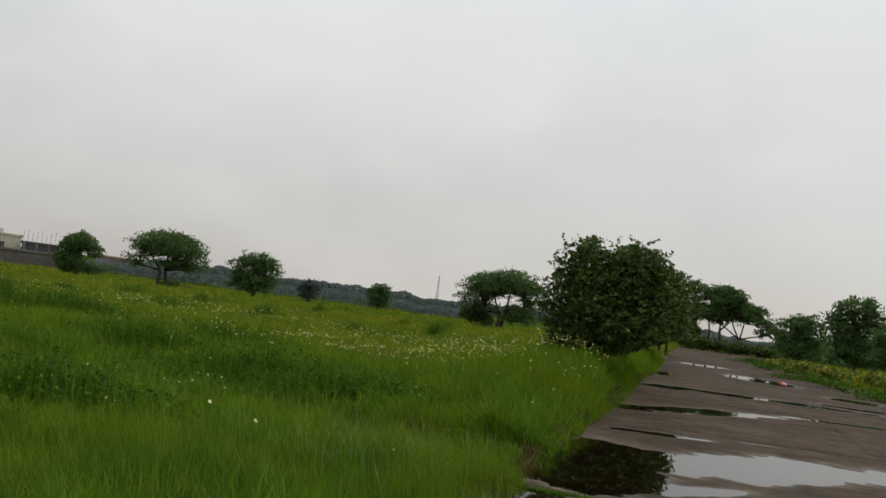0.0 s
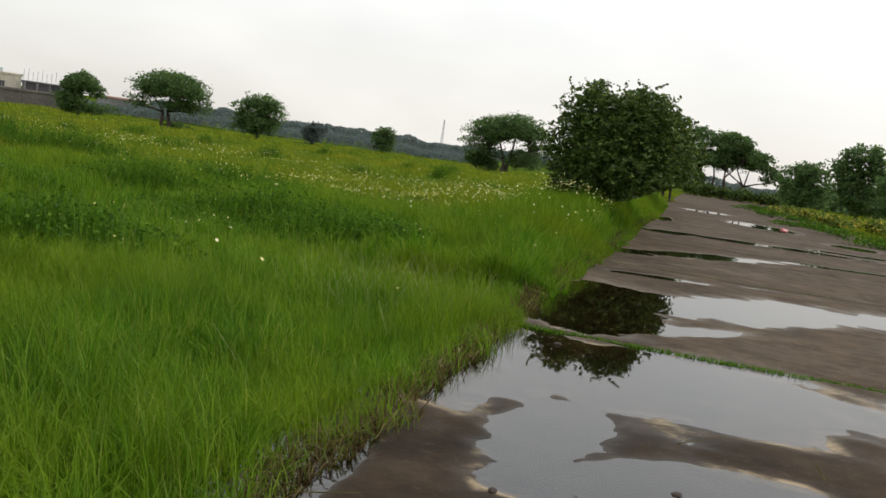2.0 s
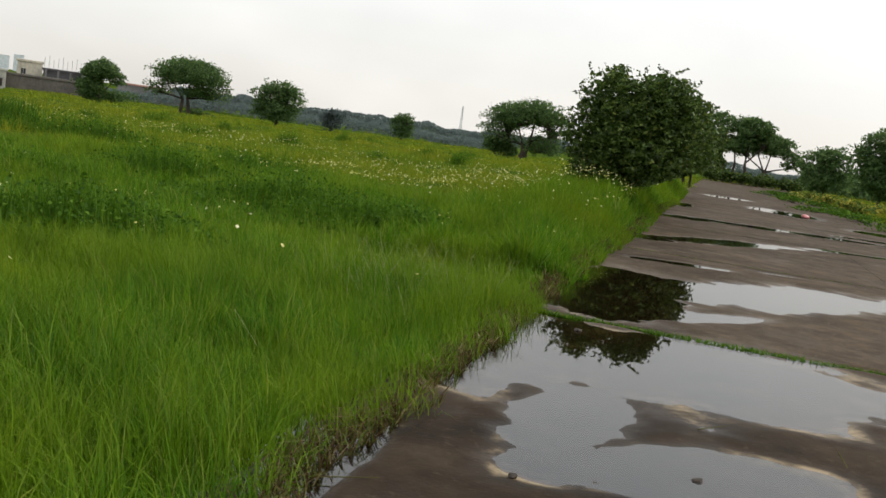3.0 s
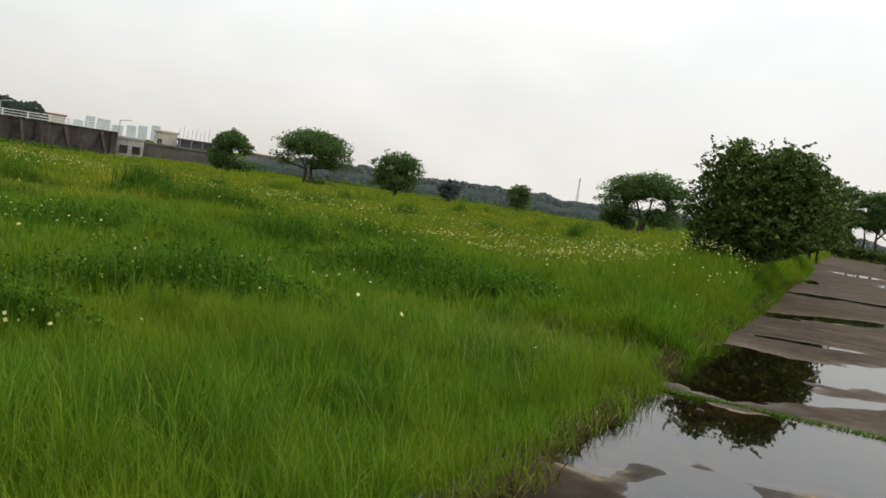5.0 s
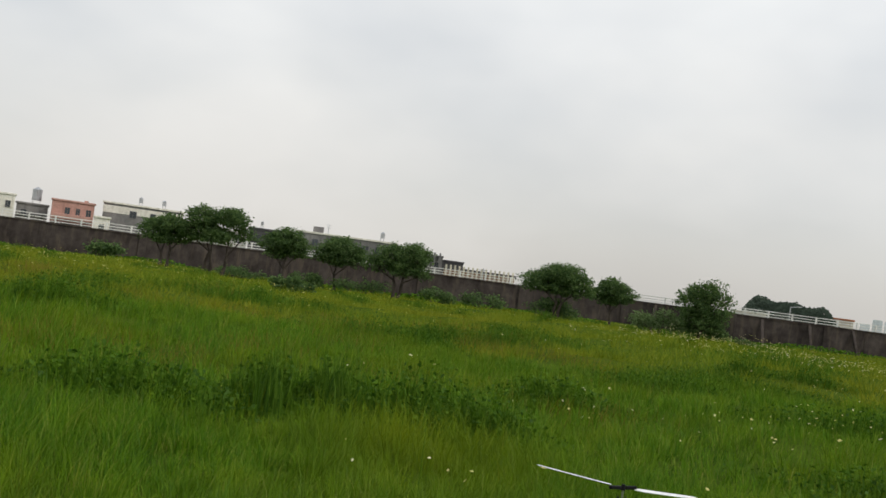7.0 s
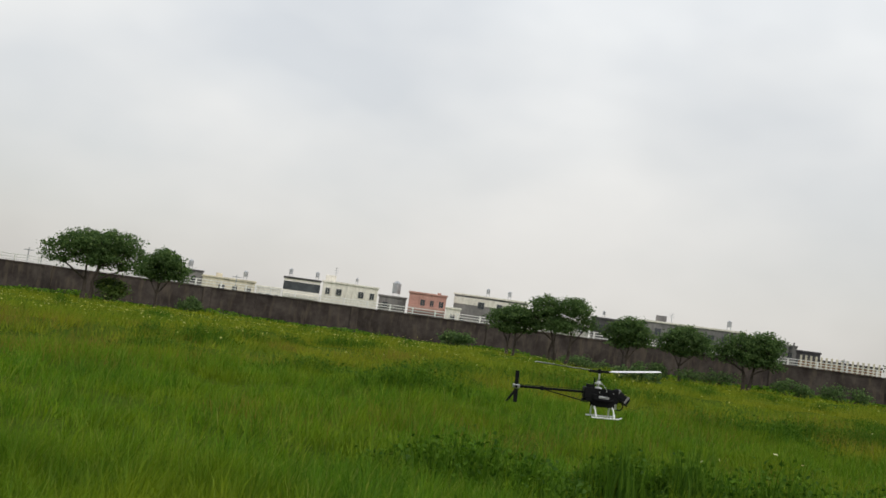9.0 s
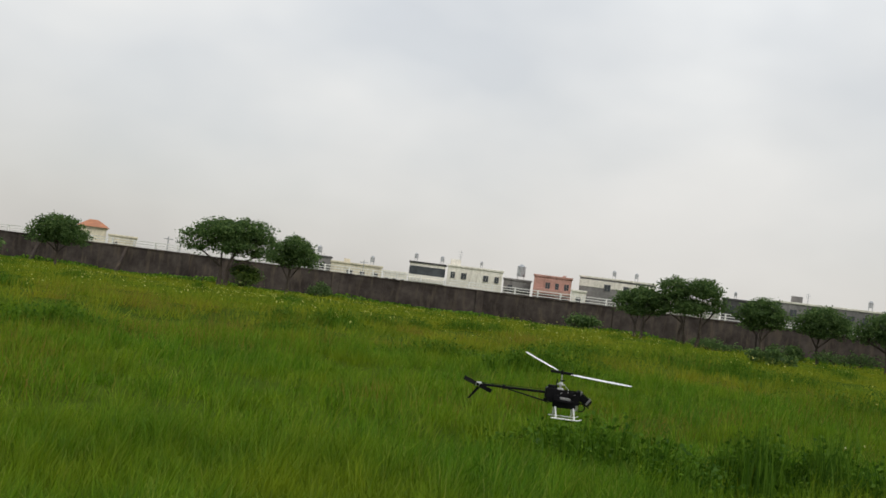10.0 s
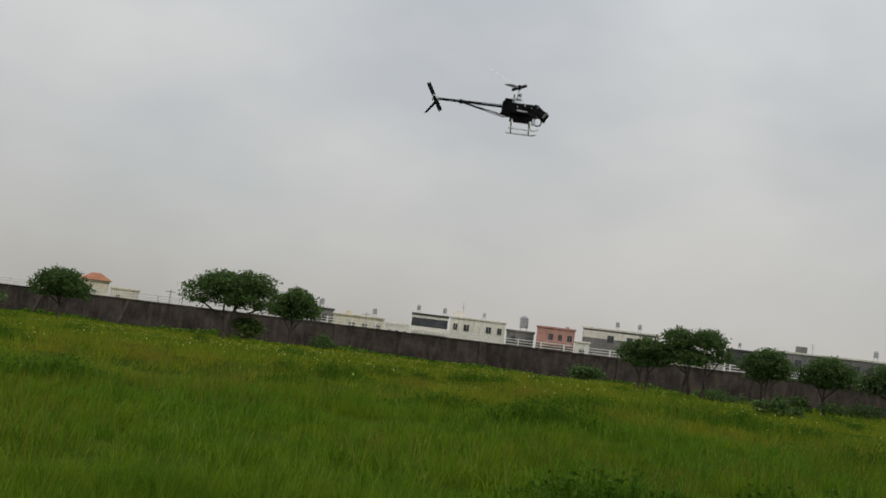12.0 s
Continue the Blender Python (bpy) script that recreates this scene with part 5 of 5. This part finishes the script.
    part("tail_gearbox", one_box((0.034, 0.022, 0.020), (-0.428, 0, 0.010), bevel=0.004), BRIGHT_METAL, heli, "silver tail gearbox")
    bm = bmesh.new()
    pr = [(-0.412, -0.002), (-0.432, -0.004), (-0.474, -0.068), (-0.462, -0.066)]
    side = [[bm.verts.new((x, y, z)) for x, z in pr] for y in (0.008, 0.011)]
    bm.faces.new(side[0]), bm.faces.new(side[1][::-1])
    for k in range(4):
        bm.faces.new((side[0][k], side[1][k], side[1][(k + 1) % 4], side[0][(k + 1) % 4]))
    part("tail_fin", bm, BLACK, heli)
    tail_rotor = part("tail_rotor", one_rod((0, -0.012, 0), (0, 0.006, 0), 0.007, 0.007, 12), BLACK_PLASTIC, heli)
    for s in (-1, 1):
        part("tail_blade", one_box((0.066, 0.0022, 0.020), (s * 0.043, -0.008, 0), (8 * s, 0, 0), 0.0008), BLACK_PLASTIC, tail_rotor)
    # landing gear
    for x in (-0.040, 0.050):
        for s in (-1, 1):
            bm = one_rod((x, s * 0.018, -0.048), (x + 0.002, s * 0.042, -0.068), 0.0046, 0.0042, 8)
            rod(bm, (x + 0.002, s * 0.042, -0.068), (x + 0.005, s * 0.058, -0.099), 0.0042, 0.0040, 8)
            part("skid_strut", bm, WHITE_PLASTIC, heli, "white plastic landing strut")
    for s in (-1, 1):
        bm = one_rod((-0.058, s * 0.058, -0.101), (0.074, s * 0.058, -0.101), 0.0034, 0.0034, 8)
        rod(bm, (0.073, s * 0.058, -0.101), (0.092, s * 0.058, -0.093), 0.0034, 0.0030, 8)
        part("skid", bm, WHITE_PLASTIC, heli, "white plastic skid tube")
    # main rotor
    blades = []
    rotor = part("main_rotor", one_rod((0, 0, -0.010), (0, 0, 0.012), 0.009, 0.007, 12), BLACK_PLASTIC, heli)
    for s in (-1, 1):
        part("blade_grip", one_box((0.052, 0.014, 0.013), (s * 0.036, 0, 0), bevel=0.003), BLACK_PLASTIC, rotor)
        bm = bmesh.new()
        sections = []
        for k in range(9):
            r = 0.050 + 0.310 * k / 8
            chord = 0.032 if 0 < k < 8 else 0.022
            droop = 0.004 * (k / 8) ** 1.6
            sections.append([bm.verts.new((s * r, s * (dy * chord), droop + dz)) for dy, dz in ((-0.5, 0.0), (-0.2, 0.0024), (0.2, 0.0020), (0.5, 0.0), (0.0, -0.0022))])
        for a, b in zip(sections, sections[1:]):
            for k in range(5):
                bm.faces.new((a[k], a[(k + 1) % 5], b[(k + 1) % 5], b[k])).material_index = 1 if k > 2 else 0
        bm.faces.new(sections[0][::-1]), bm.faces.new(sections[-1])
        bmesh.ops.recalc_face_normals(bm, faces=bm.faces)
        blades.append(part("rotor_blade", bm, BLADE_PAINT, rotor, "slender white rotor blade with shade painted on its underside"))
        blades[-1].data.materials.append(BLADE_SHADE)
    return heli, rotor, blades, tail_rotor


# seconds, place of the frame's middle, heading and nose-up in degrees
FLIGHT = [
    (0.0, 0.15, 1.95, 0.106, 110, 0), (4.6, 0.15, 1.95, 0.106, 110, 0), (5.2, -0.25, 2.35, 0.28, 116, 0), (5.7, -0.70, 2.80, 0.44, 122, 0),
    (6.0, -1.069, 3.011, 0.520, 125, -1), (6.2, -1.352, 3.03, 0.629, 127, -1), (6.5, -1.789, 2.953, 0.677, 131, -1), (6.7, -2.107, 2.934, 0.661, 132, 0), (7.0, -2.728, 2.928, 0.692, 133, 0),
    (7.2, -3.155, 2.938, 0.719, 134, 0), (7.3, -3.318, 2.903, 0.775, 134, 0), (7.5, -3.600, 2.799, 0.888, 127, 0), (7.7, -3.761, 2.680, 1.041, 118, 2), (8.5, -4.35, 2.36, 1.22, 92, 2),
    (9.3, -4.738, 2.049, 1.305, 75, 2), (9.5, -4.796, 1.868, 1.370, 76, 2.5), (9.7, -4.863, 1.717, 1.319, 78, 3.5), (9.8, -4.896, 1.650, 1.227, 79, 2.6), (10.0, -4.964, 1.481, 1.036, 80.5, -0.4),
    (10.2, -5.001, 1.351, 0.945, 81, -2.8), (10.4, -5.031, 1.250, 0.857, 81.6, -0.6), (10.5, -5.051, 1.170, 0.781, 82, -0.8), (10.6, -5.054, 1.147, 1.141, 82, -0.6), (10.7, -5.022, 1.135, 1.829, 82, -1.5),
    (10.8, -4.961, 1.179, 2.501, 82, -5), (10.9, -4.922, 1.194, 2.783, 82, -4.8), (11.0, -4.891, 1.162, 2.990, 82, -3.5), (11.1, -4.908, 1.169, 2.893, 81.6, -1.8), (11.2, -4.951, 1.165, 2.569, 81.4, -0.2),
    (11.3, -4.999, 1.157, 2.166, 81, 1.5), (11.4, -5.053, 1.145, 1.646, 81, -1), (11.5, -5.096, 1.132, 1.197, 81, 1.5), (11.6, -5.102, 1.137, 1.126, 81, 3.5), (11.7, -5.096, 1.116, 1.231, 81, 1.5),
    (11.8, -5.090, 1.111, 1.305, 81, 1.4), (11.9, -5.048, 1.066, 1.840, 81, 1), (12.0, -4.978, 1.032, 2.649, 81, -0.7)]
# seconds, bearing and flap of one main blade, lag and flap of the other, in degrees from the nose
ROTOR = [(6.0, -52, 3, -20, 6), (6.5, -61, -3, -34, 0), (7.0, -53, -6, -62, 0), (7.5, -110, -6, -60, 2), (9.5, -59, -10, -51, 9), (10.0, -31, -2, -33, 9),
         (10.5, -49, -6, -55, 8), (11.0, -38, -16, 14, 4), (11.5, -53, -5, -35, 7), (12.0, 119, 26, -42, -14)]


def rotor_rows():
    """Rows for the head and its two blades: at rest until it lifts, then turning in steps under a right angle."""
    head, first, second = [(0.0, 70.0)], [(0.0, 0, 0)], [(0.0, 0, 0)]
    angle, last = 70.0, 0.0
    for t, want, flap, lag, flap_other in ROTOR:
        n = max(1, round((t - last) / 0.1))
        turn = want - angle
        while turn < 50 * n * (1 if last > 0 else 0.5):
            turn += 180
        for k in range(1, n + 1):
            head.append((last + (t - last) * k / n, angle + turn * k / n))
        angle, last = angle + turn, t
        swapped = round((angle - want) / 180) % 2
        one, two = (0, flap), (lag, flap_other)
        if swapped:
            one, two = two, one
        for rows, (g, f) in ((first, one), (second, two)):
            rows.append((t - 0.1, 0, 3))
            rows.append((t, g, f))
            if t < 11.9:
                rows.append((t + 0.1, 0, 3))
    return head, first, second


def motions():
    walk(heli, [(t, pose(x, y, z, 0, -up, head)) for t, x, y, z, head, up in FLIGHT])
    head, first, second = rotor_rows()
    walk(main_rotor, [(t, pose(-0.022, 0, 0.118, 0, 0, a)) for t, a in head])
    for blade, rows, side in ((main_blades[1], first, -1), (main_blades[0], second, 1)):
        walk(blade, [(t, pose(0, 0, 0, 0, side * f, g) @ pose(0, 0, 0, -9 * side, 0, 0)) for t, g, f in rows])
    walk(tail_rotor, [(0.1 * k, pose(-0.432, -0.020, 0.010, 0, 65.0 * k, 0)) for k in range(121)])


build_ground()
build_wall()
build_town()
build_far_woods()
build_trees()
build_weeds()
build_flowers()
build_litter()
heli, main_rotor, main_blades, tail_rotor = build_helicopter()
build_grass()
build_road()
motions()
